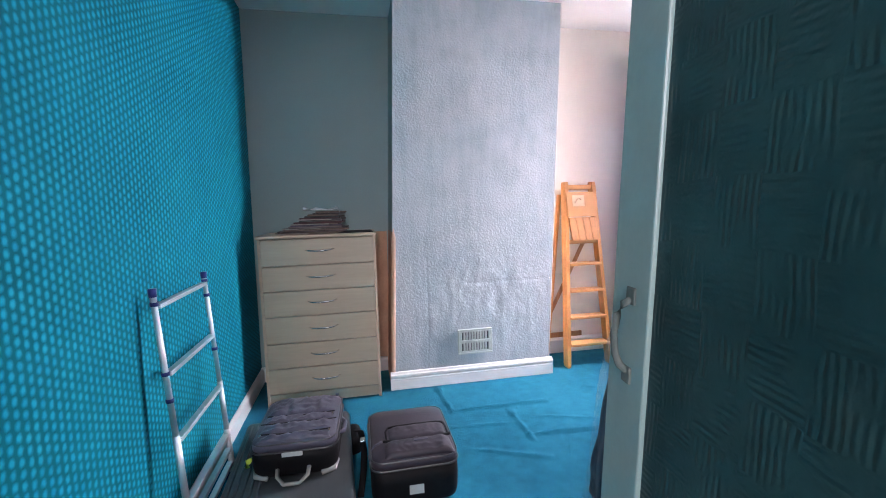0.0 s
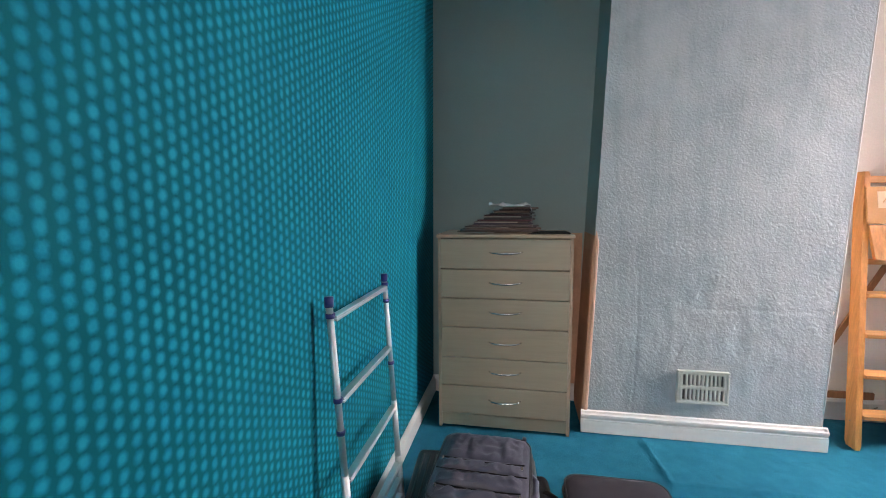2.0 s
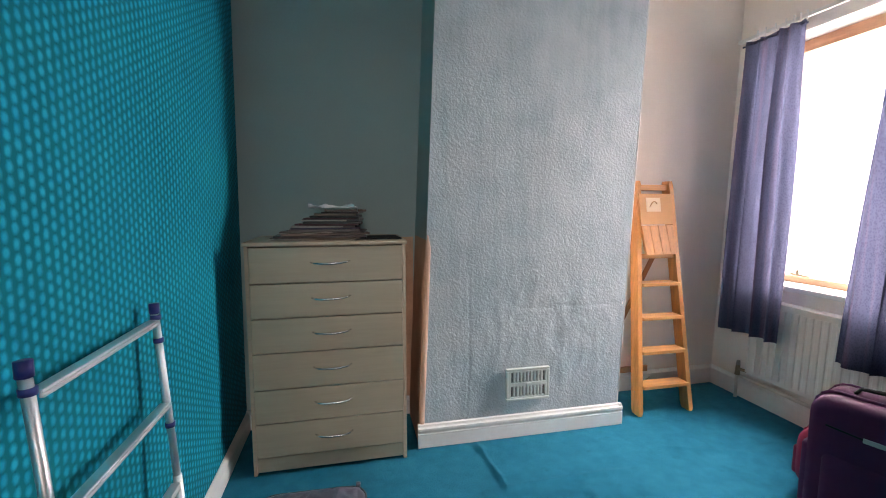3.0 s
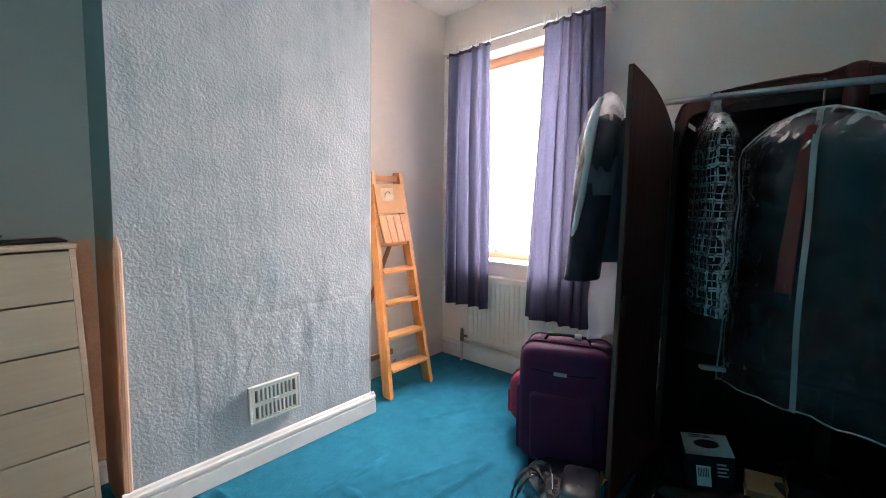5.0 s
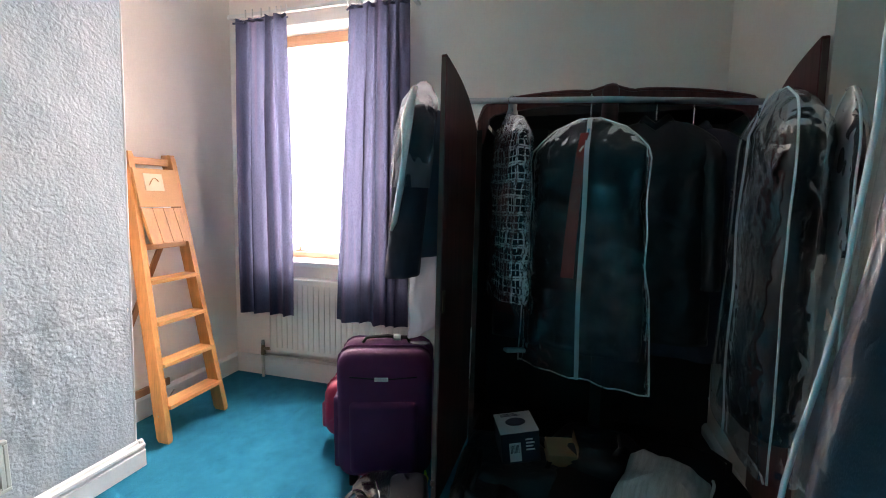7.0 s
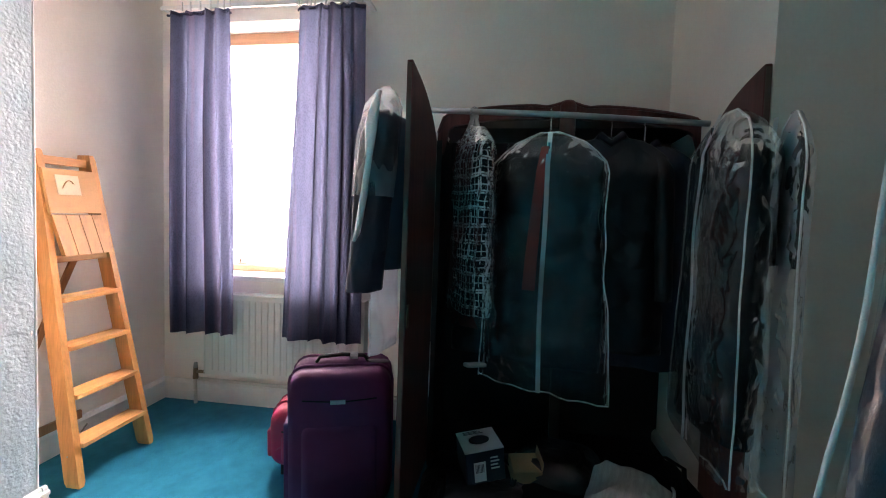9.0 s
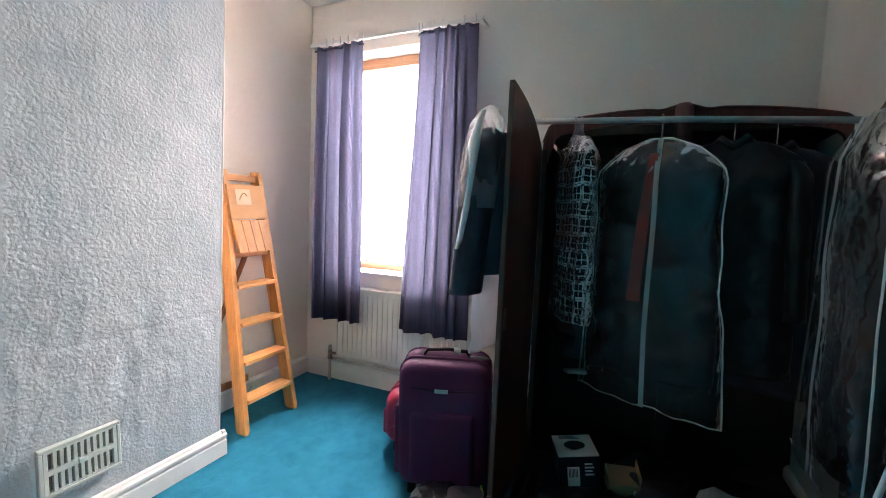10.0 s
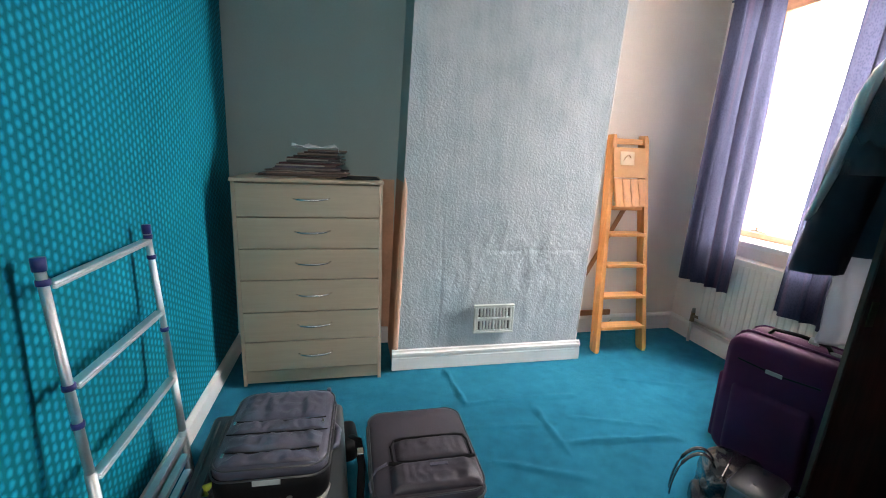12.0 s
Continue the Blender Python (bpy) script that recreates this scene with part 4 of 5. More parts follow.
def soft_case(name, label, cat, at, w, l, h, shell, top_mat, r=0.055):
    """A soft suitcase lying on its back: body, front panel, piping and wheels; its handle end towards local -y."""
    c = thing(name, label, cat, at)
    rings = [rounded(w - 0.03, l - 0.03, r, 0.010), rounded(w - 0.008, l - 0.008, r, 0.020), rounded(w, l, r, 0.045), rounded(w + 0.004, l + 0.004, r, h * 0.5), rounded(w, l, r, h - 0.036)]
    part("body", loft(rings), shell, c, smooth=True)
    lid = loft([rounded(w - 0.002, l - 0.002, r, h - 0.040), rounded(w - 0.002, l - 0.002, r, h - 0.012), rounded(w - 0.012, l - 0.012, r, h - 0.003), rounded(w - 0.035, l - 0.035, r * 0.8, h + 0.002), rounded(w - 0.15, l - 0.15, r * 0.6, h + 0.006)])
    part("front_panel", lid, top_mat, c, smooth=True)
    for z, o in ((h - 0.038, 0.006), (h - 0.006, -0.004)):
        part("piping", tube(rounded(w + o, l + o, r, z), 0.0034, 6, closed=True), M_PIPE2, c)
    return c


def pillow_box(x0, x1, y0, y1, z0, z1, puff=0.008, folds=0.004, seed=0, nx=40, ny=22):
    """A padded pocket: a skin that bulges over a base, with soft folds."""
    bm = bmesh.new()
    rows = []
    for j in range(ny + 1):
        r = []
        for i in range(nx + 1):
            u, v = i / nx, j / ny
            e = min(1, 7 * min(u, 1 - u)) * min(1, 7 * min(v, 1 - v))
            x, y = x0 + (x1 - x0) * u, y0 + (y1 - y0) * v
            z = z0 + (z1 - z0 + puff * math.sin(math.pi * u) * math.sin(math.pi * v)) * (1 - (1 - e) ** 3)
            z += folds * e * (noise.noise(Vector((x * 30 + seed, y * 10, seed))) + 0.6 * (1 - 2 * abs(noise.noise(Vector((x * 38 + seed, y * 24, seed))))))
            r.append(bm.verts.new((x, y, z)))
        rows.append(r)
    for j in range(ny):
        for i in range(nx):
            bm.faces.new((rows[j][i], rows[j][i + 1], rows[j + 1][i + 1], rows[j + 1][i]))
    edge = rows[0] + [r[-1] for r in rows[1:]] + rows[-1][-2::-1] + [r[0] for r in rows[-2:0:-1]]
    bm.faces.new(edge[::-1])
    return bm


def luggage():
    # large flat case underneath
    b = thing("hard_suitcase", "large dark grey ribbed suitcase lying flat under another", "suitcase", pose(0.535, 2.08, 0, 0, 0, 3))
    part("shell_lower", box(-0.255, 0.255, -0.40, 0.40, 0.012, 0.075, 0.025, 4), M_HARD, b, smooth=True)
    part("shell_upper", box(-0.255, 0.255, -0.40, 0.40, 0.082, 0.150, 0.025, 4), M_HARD, b, smooth=True)
    part("seam", box(-0.250, 0.250, -0.395, 0.395, 0.070, 0.088, 0.003), M_BLACK, b)
    for k in range(5):
        x = -0.225 + k * 0.028
        part("rib", tube([(x, -0.33, 0.149), (x, 0.35, 0.149)], 0.006, 8, flat=0.7), M_HARD, b, smooth=True)
    part("grip", tube([(0.07, -0.40, 0.09), (0.065, -0.435, 0.09), (-0.065, -0.435, 0.09), (-0.07, -0.40, 0.09)], 0.010, 8), M_BLACK, b, "moulded carry grip")
    # charcoal cabin case on top
    w, l, h = 0.340, 0.410, 0.158
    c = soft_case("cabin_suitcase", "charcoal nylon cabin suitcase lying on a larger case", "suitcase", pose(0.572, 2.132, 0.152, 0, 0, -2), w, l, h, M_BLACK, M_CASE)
    f = part("upper_pocket", pillow_box(-0.150, 0.150, 0.012, 0.195, h - 0.004, h + 0.008, 0.010, 0.010, 1), M_CASE, c, "creased pocket", True)
    part("zip", tube([(-0.148 + 0.296 * k / 16, 0.012 - 0.010 * math.sin(math.pi * k / 16), h + 0.010) for k in range(17)], 0.0026, 6), M_BLACK, f)
    part("middle_band", pillow_box(-0.152, 0.152, -0.050, 0.008, h - 0.004, h + 0.009, 0.006, 0.009, 2), M_CASE, c, "pleated band", True)
    part("seam", tube([(-0.158 + 0.316 * k / 16, -0.052, h + 0.007) for k in range(17)], 0.0022, 6), M_BLACK, c, "dark seam")
    f = part("lower_pocket", pillow_box(-0.152, 0.152, -0.140, -0.056, h - 0.004, h + 0.009, 0.010, 0.009, 3), M_CASE, c, "creased pocket", True)
    part("zip", tube([(-0.140 + 0.28 * k / 16, -0.142 - 0.009 * math.sin(math.pi * k / 16), h + 0.010) for k in range(17)], 0.0026, 6), M_BLACK, f)
    for x, y in ((-0.145, 0.010), (0.140, -0.004), (-0.138, -0.146), (0.138, -0.150)):
        part("zip_puller", box(x - 0.004, x + 0.004, y - 0.018, y, h + 0.010, h + 0.014, 0.001, 1), M_CHROME, f)
    part("hem_band", pillow_box(-0.148, 0.148, -0.194, -0.146, h - 0.006, h + 0.007, 0.006, 0.009, 4), M_CASE, c, "pleated band", True)
    part("label", box(-0.045, 0.035, -l / 2 - 0.006, -l / 2, 0.100, 0.120, 0.001), M_LABEL, c, "silver-grey name plate")
    part("handle", tube([(-0.065, -0.200, 0.050), (-0.062, -0.230, 0.030), (-0.035, -0.253, 0.012), (0.025, -0.253, 0.012), (0.055, -0.230, 0.030), (0.058, -0.200, 0.050)], 0.009, 8, flat=0.7), M_GREYSTRAP, c, "grey rubber carry handle", True)
    for s in (-1, 1):
        part("corner_guard", tube([(s * 0.163, -0.14, 0.025), (s * 0.155, -0.188, 0.018), (s * 0.105, -0.204, 0.014)], 0.011, 8), M_GREYSTRAP, c, "pale scuffed corner trim", True)
        part("wheel", tube([(s * 0.145 - 0.012, 0.200, 0.03), (s * 0.145 + 0.012, 0.200, 0.03)], 0.024, 14), M_BLACK, c)
    part("side_handle", tube([(0.168, -0.08, 0.11), (0.188, -0.06, 0.105), (0.190, 0.02, 0.105), (0.168, 0.05, 0.11)], 0.010, 8), M_CASE, c, "padded side handle", True)
    part("padlock_tag", tube([(-0.170, -0.16, 0.082), (-0.186, -0.165, 0.072), (-0.190, -0.167, 0.050)], [0.005, 0.013, 0.010], 8), M_LIME, c, "lime-yellow padlock tag", True)
    part("pull_post", box(0.135, 0.150, 0.192, 0.208, 0.10, 0.166, 0.004), M_CASE, c)
    # black pouch behind
    bm = box(-0.04, 0.045, -0.09, 0.09, 0, 0.10, 0.035, 4)
    ob = part("pouch", crumple(bm, 0.008, 9), M_BLACK, smooth=True)
    ob.matrix_world = pose(0.785, 2.36, 0.0, 0, 0, 8)
    tagged(ob, "soft black pouch beside the stacked suitcases", "pouch")
    # second case on the carpet
    w, l, h = 0.365, 0.445, 0.212
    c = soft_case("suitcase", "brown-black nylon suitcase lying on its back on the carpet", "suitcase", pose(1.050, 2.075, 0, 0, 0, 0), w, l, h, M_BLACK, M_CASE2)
    p = part("front_pocket", pillow_box(-0.105, 0.160, -0.085, 0.030, h - 0.004, h + 0.016, 0.008, 0.003, 6), M_CASE2, c, "domed front pocket", True)
    lp = part("lower_pocket", pillow_box(-0.128, 0.168, -0.212, -0.092, h - 0.004, h + 0.020, 0.008, 0.006, 7), M_CASE2, c, "slack lower pocket", True)
    arch = [(-0.108, -0.075, h + 0.004), (-0.110, 0.0, h + 0.008), (-0.098, 0.026, h + 0.010), (-0.07, 0.034, h + 0.010), (0.03, 0.036, h + 0.010), (0.13, 0.034, h + 0.010), (0.155, 0.026, h + 0.010), (0.165, 0.0, h + 0.008), (0.165, -0.075, h + 0.004)]
    part("zip", tube(arch, 0.0045, 6), M_BLACK, p)
    part("zip", tube([(-0.125 + 0.295 * k / 12, -0.090 - 0.016 * math.sin(math.pi * k / 12), h + 0.014) for k in range(13)], 0.006, 6), M_BLACK, lp)
    part("badge", box(0.005, 0.065, -0.138, -0.124, h + 0.022, h + 0.031, 0.002), M_CASE, lp, "small metal badge")
    part("tag_loop", tube([(-0.178, -0.16, h - 0.05), (-0.188, -0.13, h - 0.02), (-0.165, -0.10, h + 0.006), (-0.13, -0.09, h + 0.016)], 0.005, 6), M_CASE, c, "twisted grey tag strap", True)
    part("label", box(-0.03, 0.03, -l / 2 - 0.004, -l / 2, 0.06, 0.10, 0.001), M_LABEL, c, "pale label")
    for s in (-1, 1):
        part("wheel", tube([(s * 0.14 - 0.012, 0.212, 0.035), (s * 0.14 + 0.012, 0.212, 0.035)], 0.026, 14), M_BLACK, c)
    # loose strap between the cases
    st = thing("luggage_strap", "black webbing strap with a metal buckle between the cases", "strap")
    part("webbing", tube([(0.80, 2.24, 0.160), (0.83, 2.20, 0.170), (0.842, 2.12, 0.12), (0.835, 2.04, 0.06), (0.82, 1.95, 0.012)], 0.014, 8, flat=0.25), M_BLACK, st, smooth=True)
    part("buckle", box(0.826, 0.850, 2.135, 2.170, 0.150, 0.158, 0.002), M_CHROME, st, "metal buckle")


luggage()


# ---- window wall: radiator, curtains ----
def radiator():
    r = thing("radiator", "cream pressed-steel radiator under the window", "radiator")
    y0, y1, z0, z1 = 2.11, 3.08, 0.185, 0.665
    part("panel", box(3.135, 3.160, y0, y1, z0, z1, 0.006), M_RAD, r)
    rib = None
    n = 24
    for k in range(n):
        y = y0 + 0.04 + (y1 - y0 - 0.08) * k / (n - 1)
        if rib is None:
            rib = part("rib", loft([[(3.137, -0.016, z), (3.1305, -0.010, z), (3.1305, 0.010, z), (3.137, 0.016, z)] for z in (z0 + 0.03, z1 - 0.03)]), M_RAD, r)
            rib.location.y = y
        else:
            o = new("rib", rib.data)
            o.parent, o.location = r, (0, y, 0)
    part("top_grille", box(3.128, 3.205, y0, y1, z1 - 0.004, z1 + 0.006, 0.003), M_RAD, r)
    for y in (y0, y1):
        part("side_cover", box(3.130, 3.200, y - 0.004, y + 0.004, z0 + 0.01, z1 + 0.006, 0.003), M_RAD, r)
    for y in (y0 + 0.15, y1 - 0.15):
        part("bracket", box(3.158, XR, y - 0.02, y + 0.02, 0.25, 0.60), M_RAD, r)
    v = part("valve", tube([(3.15, 3.15, 0.15), (3.15, 3.15, 0.215)], [0.016, 0.012], 10), M_BRASS, r, "tarnished valve with grey cap", True)
    part("valve_cap", tube([(3.15, 3.15, 0.215), (3.15, 3.15, 0.245)], [0.013, 0.010], 10), M_GREYSTRAP, v, smooth=True)
    part("valve_tail", tube([(3.15, 3.15, 0.19), (3.15, 3.08, 0.195)], 0.010, 8), M_BRASS, r, smooth=True)
    p = thing("heating_pipe", "cream-painted heating pipe running above the skirting", "pipe")
    part("run", tube([(3.175, 3.15, 0.140), (3.175, 2.6, 0.136), (3.175, 2.05, 0.132), (3.175, 1.2, 0.130)], 0.011, 10), M_PIPE, p, smooth=True)
    part("drop", tube([(3.15, 3.15, 0.16), (3.15, 3.15, 0.0)], 0.010, 10), M_PIPE, p, smooth=True)
    leaning(r)


radiator()


def curtain(name, y_top, y_bot, pleats, seed, label):
    """A hanging curtain with folds that open out towards the hem."""
    c = thing(name, label, "curtain", group="curtains at the window")
    bm = bmesh.new()
    nu, nv = 150, 60
    rows = []
    for j in range(nv + 1):
        t = j / nv
        z = 2.235 - t * 1.785
        ya, yb = (y_top[0] * (1 - t) + y_bot[0] * t), (y_top[1] * (1 - t) + y_bot[1] * t)
        r = []
        for i in range(nu + 1):
            u = i / nu
            ph = u * pleats * math.tau + 1.5 * math.sin(u * 6 + seed) + 0.8 * math.sin(u * 17 + seed * 3) + 0.45 * math.sin(t * 2.5 + u * 9 + seed)
            amp = 0.010 + 0.014 * min(1, t * 3) + 0.008 * math.sin(u * 11 + seed) + 0.004 * math.sin(u * 29 + seed)
            x = 3.070 + amp * math.sin(ph) + 0.008 * math.sin(t * 4 + u * 5 + seed)
            if y_top[0] > 3:
                x += 0.10 * max(0.0, 1 - u / 0.10) ** 2
            y = ya + (yb - ya) * u + 0.010 * math.cos(ph * 1.0) * min(1, t * 3)
            zz = z + (0.004 * math.sin(u * 13 + seed) if j == nv else 0) + (0.010 * abs(math.sin(ph / 2)) if j == 0 else 0)
            r.append(bm.verts.new((x, y, zz)))
        rows.append(r)
    for j in range(nv):
        for i in range(nu):
            bm.faces.new((rows[j][i], rows[j][i + 1], rows[j + 1][i + 1], rows[j + 1][i]))
    part("cloth", bm, M_CURTAIN, c, smooth=True)
    part("hem_tape", tube([(3.070 + 0.012 * math.sin(k * 1.9 + seed), y_top[0] + (y_top[1] - y_top[0]) * k / 20, 2.222) for k in range(21)], 0.006, 6), M_CURTAIN, c)
    return leaning(c)


curtain("curtain", (3.262, 2.875), (3.268, 2.865), 4.6, 0.4, "blue-violet curtain drawn to the wall side of the window")
curtain("curtain", (2.49, 2.12), (2.565, 2.115), 5.2, 2.1, "blue-violet curtain glowing where the window stands behind it")
rail = thing("curtain_rail", "white plastic curtain rail with small gliders", "curtain rail")
part("track", box(3.070, 3.085, 2.09, 3.30, 2.250, 2.272, 0.003), M_GLOSS, rail)
for yb in (2.11, 3.28):
    part("bracket", box(3.083, XR, yb - 0.012, yb + 0.012, 2.252, 2.270, 0.002), M_GLOSS, rail)
for yk in (2.875, 2.91, 2.945, 2.99, 3.05, 3.11, 3.16, 2.13, 2.20, 2.31, 2.33, 2.39, 2.41, 2.43, 2.465, 2.485):
    part("glider", box(3.059, 3.069, yk - 0.004, yk + 0.004, 2.236, 2.286, 0.002, 1), M_GLOSS, rail)


leaning(rail)


# ---- wardrobe ----
W_HINGE = 2.79  # line of the wardrobe's front


def wardrobe():
    w = thing("wardrobe", "dark walnut wardrobe with shaped top, both doors standing open", "wardrobe", pose(W_HINGE, 1.11, 0, 0, 2.9, 0))
    # local x runs to the wall, local y along the wall
    hw, dp, top = 0.565, 0.33, 1.665
    # inside boards take the near-black walnut with the shade in its colour
    part("side", box(0, dp, hw - 0.02, hw + 0.003, 0, 1.54, 0.003), M_DARKWOOD_SHADED, w)
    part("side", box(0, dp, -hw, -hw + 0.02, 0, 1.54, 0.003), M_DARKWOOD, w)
    part("floor_board", box(0.0, dp - 0.008, -hw + 0.02, hw - 0.02, 0.06, 0.08), M_DARKWOOD_SHADED, w)
    part("top_board", box(0.02, dp - 0.008, -hw + 0.02, hw - 0.02, 1.560, 1.578), M_DARKWOOD_SHADED, w)
    # dark strips added to stop daylight leaking past the door's hinge side
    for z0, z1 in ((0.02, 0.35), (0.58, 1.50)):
        part("hinge_stile", box(-0.006, -0.0005, hw - 0.020, hw + 0.0040, z0, z1), M_DARKWOOD_SHADED, w)
    part("plinth", box(0.01, 0.03, -hw + 0.02, hw - 0.02, 0.0, 0.06), M_DARKWOOD, w)
    n = 48

    def head(y):
        a = abs(y) / hw
        drop = 0.055 * a ** 2.6
        if a > 0.90:
            drop += 0.075 * (1 - math.sqrt(max(0.0, 1 - ((a - 0.90) / 0.10) ** 2)))
        return 1.655 - drop + 0.014 * y / hw + 0.016 * math.exp(-(y / 0.045) ** 2) - 0.006 * math.exp(-((abs(y) - 0.09) / 0.03) ** 2)
    ys = [-hw + 2 * hw * k / n for k in range(n + 1)]
    back = [(y * 0.99, head(y) + 0.035) for y in ys]
    part("back", extrude_poly([(-hw * 0.99, 0.05)] + back + [(hw * 0.99, 0.05)], "x", dp - 0.008, dp), M_DARKWOOD_SHADED, w)
    top_line = [(y, head(y)) for y in ys]
    inner = [(y * 0.955, 1.44 if k in (0, n) else head(y) - 0.058) for k, y in enumerate(ys)]
    p = part("pediment", extrude_poly([(-hw, 1.44)] + top_line + [(hw, 1.44)] + inner[::-1], "x", -0.004, 0.022), M_DARKWOOD, w, "arched walnut head board")
    part("centre_moulding", tube([(-0.006, 0, 1.40), (-0.006, 0, 1.652), (-0.006, 0, 1.668)], [0.034, 0.034, 0.026], 16), M_DARKWOOD, p, "half-round centre moulding", True)
    part("moulded_lip", tube([(-0.008, y, z - 0.005) for y, z in top_line], 0.0065, 6), M_DARKWOOD, p)
    part("centre_post", box(-0.002, 0.02, -0.022, 0.022, 0.08, 1.44, 0.002), M_DARKWOOD_SHADED, w)
    for sy, tz in ((1, 1.648), (-1, 1.612)):
        L = 0.53
        pts = [(-0.004, 0.035), (-L, 0.035)]
        m = 16
        for k in range(m + 1):
            s = 1 - k / m
            pts.append((-0.004 - (L - 0.004) * s, tz - 0.12 * (1 - s) ** 3.0 - 0.03 * (1 - s)))
        y0 = -0.010
        d = part("door", extrude_poly(pts, "y", y0, y0 + 0.020, 0.002), M_DARKWOOD, w, "tall dark walnut door standing open")
        d.matrix_basis = pose(0, hw + 0.0145 if sy > 0 else -hw - 0.004, 0, 0, 0, 0 if sy > 0 else -7.5)
        part("edge_band", box(-L - 0.003, -L, y0 + 0.003, y0 + 0.017, 0.035, tz - 0.01), M_EDGE, d, "pale worn meeting edge")
        part("lock", box(-L + 0.02, -L + 0.05, y0 + (-0.003 if sy > 0 else 0.02), y0 + (0.0 if sy > 0 else 0.023), 0.75, 0.83, 0.001), M_BRASS, d, "small brass lock plate")
        if sy > 0:
            # white strip imitates the window light that shows through the hinge gap
            part("hinge_strip", box(-0.016, -0.010, -0.0125, -0.010, 0.33, 0.57), M_PIPING, d, "white strip standing in for daylight through the hinge gap")
        for z in (0.25, 0.80, 1.35):
            part("hinge", tube([(0.0, y0 + 0.010, z), (0.0, y0 + 0.010, z + 0.06)], 0.005, 8), M_BRASS, d)


wardrobe()
rod = part("clothes_rod", tube([(2.735, 1.79, 1.607), (2.76, 1.12, 1.585), (2.80, 0.50, 1.552)], 0.0125, 12), M_ROD, smooth=True)
tagged(rod, "grey steel tube laid across the tops of the open wardrobe doors", "clothes rail")


# ---- hanging clothes ----
def hook(parent, z_rod, z_neck, mat=None):
    pts = [(0, 0, z_neck), (0, 0, z_rod - 0.035)]
    for k in range(9):
        a = radians(-90 + k * 30)
        pts.append((0.0, -0.018 * math.cos(a) * -1, z_rod - 0.0 + 0.018 * math.sin(a)))
    return part("hanger_hook", tube(pts, 0.0022, 6), mat or M_CHROME, parent, "wire hanger hook")


def garment_rings(wid, dep, z0, z1, flare, seed, wob=0.014, n=72):
    """Shoulders down to the hem: flattened ovals with soft drapery."""
    rings = []
    for j in range(61):
        t = j / 60
        z = z1 - (z1 - z0) * t
        sh = min(1.0, 0.22 + 0.78 * min(1, t / 0.10) ** 0.55)
        hw = wid / 2 * sh * (1 - 0.10 * math.sin(min(1, t * 1.7) * math.pi) + flare * t)
        hd = dep / 2 * (0.35 + 0.65 * min(1, t / 0.16)) * (1 + 0.2 * t)
        ring = []
        for k in range(n):
            a = math.tau * k / n
            ca, sa = math.cos(a), math.sin(a)
            x = hw * math.copysign(abs(ca) ** 0.75, ca)
            y = hd * math.copysign(abs(sa) ** 0.8, sa)
            f = wob * min(1, t * 3) * noise.noise(Vector((x * 16 + seed, sa * 1.5, z * 1.6 + seed)))
            f += wob * 1.1 * min(1, t * 5) * (0.5 - 2 * abs(noise.noise(Vector((x * 7 + z * 3.5 + seed, sa * 0.6, z * 8 - x * 4)))))
            ring.append((x + f * 0.4 * ca, y + f * (1 if sa >= 0 else -1) * -1, z))
        rings.append(ring)
    return rings


def sleeve(parent, side, wid, z1, length, mat, seed, swing=0.03):
    rings = []
    for j in range(26):
        t = j / 25
        cap = max(0.0, 1 - t / 0.16)
        z = z1 - 0.055 - length * t + 0.012 * cap
        x = side * (wid / 2 - 0.035 + 0.03 * t - 0.05 * cap ** 1.5)
        r = (0.062 - 0.014 * t) * (1 - 0.75 * cap ** 2)
        ring = []
        for k in range(16):
            a = math.tau * k / 16
            f = 1 + 0.14 * noise.noise(Vector((math.cos(a) * 2 + seed, math.sin(a) * 2, z * 9)))
            ring.append((x + r * 0.75 * f * math.cos(a), -swing * t + r * 1.05 * f * math.sin(a), z))
        rings.append(ring)
    return part("sleeve", loft(rings), mat, parent, smooth=True)


def garment(name, label, cat, at, wid, dep, z0, z1, z_rod, mat, seed, sleeves=0.0, flare=0.05, group="", wob=0.014, collar=True):
    g = thing(name, label, cat, at, group)
    part("body", loft(garment_rings(wid, dep, z0, z1, flare, seed, wob)), mat, g, smooth=True)
    if sleeves:
        for s in (-1, 1):
            sleeve(g, s, wid, z1, sleeves, mat, seed + s)
    if collar:
        part("collar", tube([(-0.055, 0.0, z1 - 0.012), (-0.04, -0.03, z1 + 0.006), (0.0, -0.045, z1 - 0.03), (0.04, -0.03, z1 + 0.006), (0.055, 0.0, z1 - 0.012)], 0.016, 8), mat, g, smooth=True)
    hook(g, z_rod, z1 - 0.01)
    return g


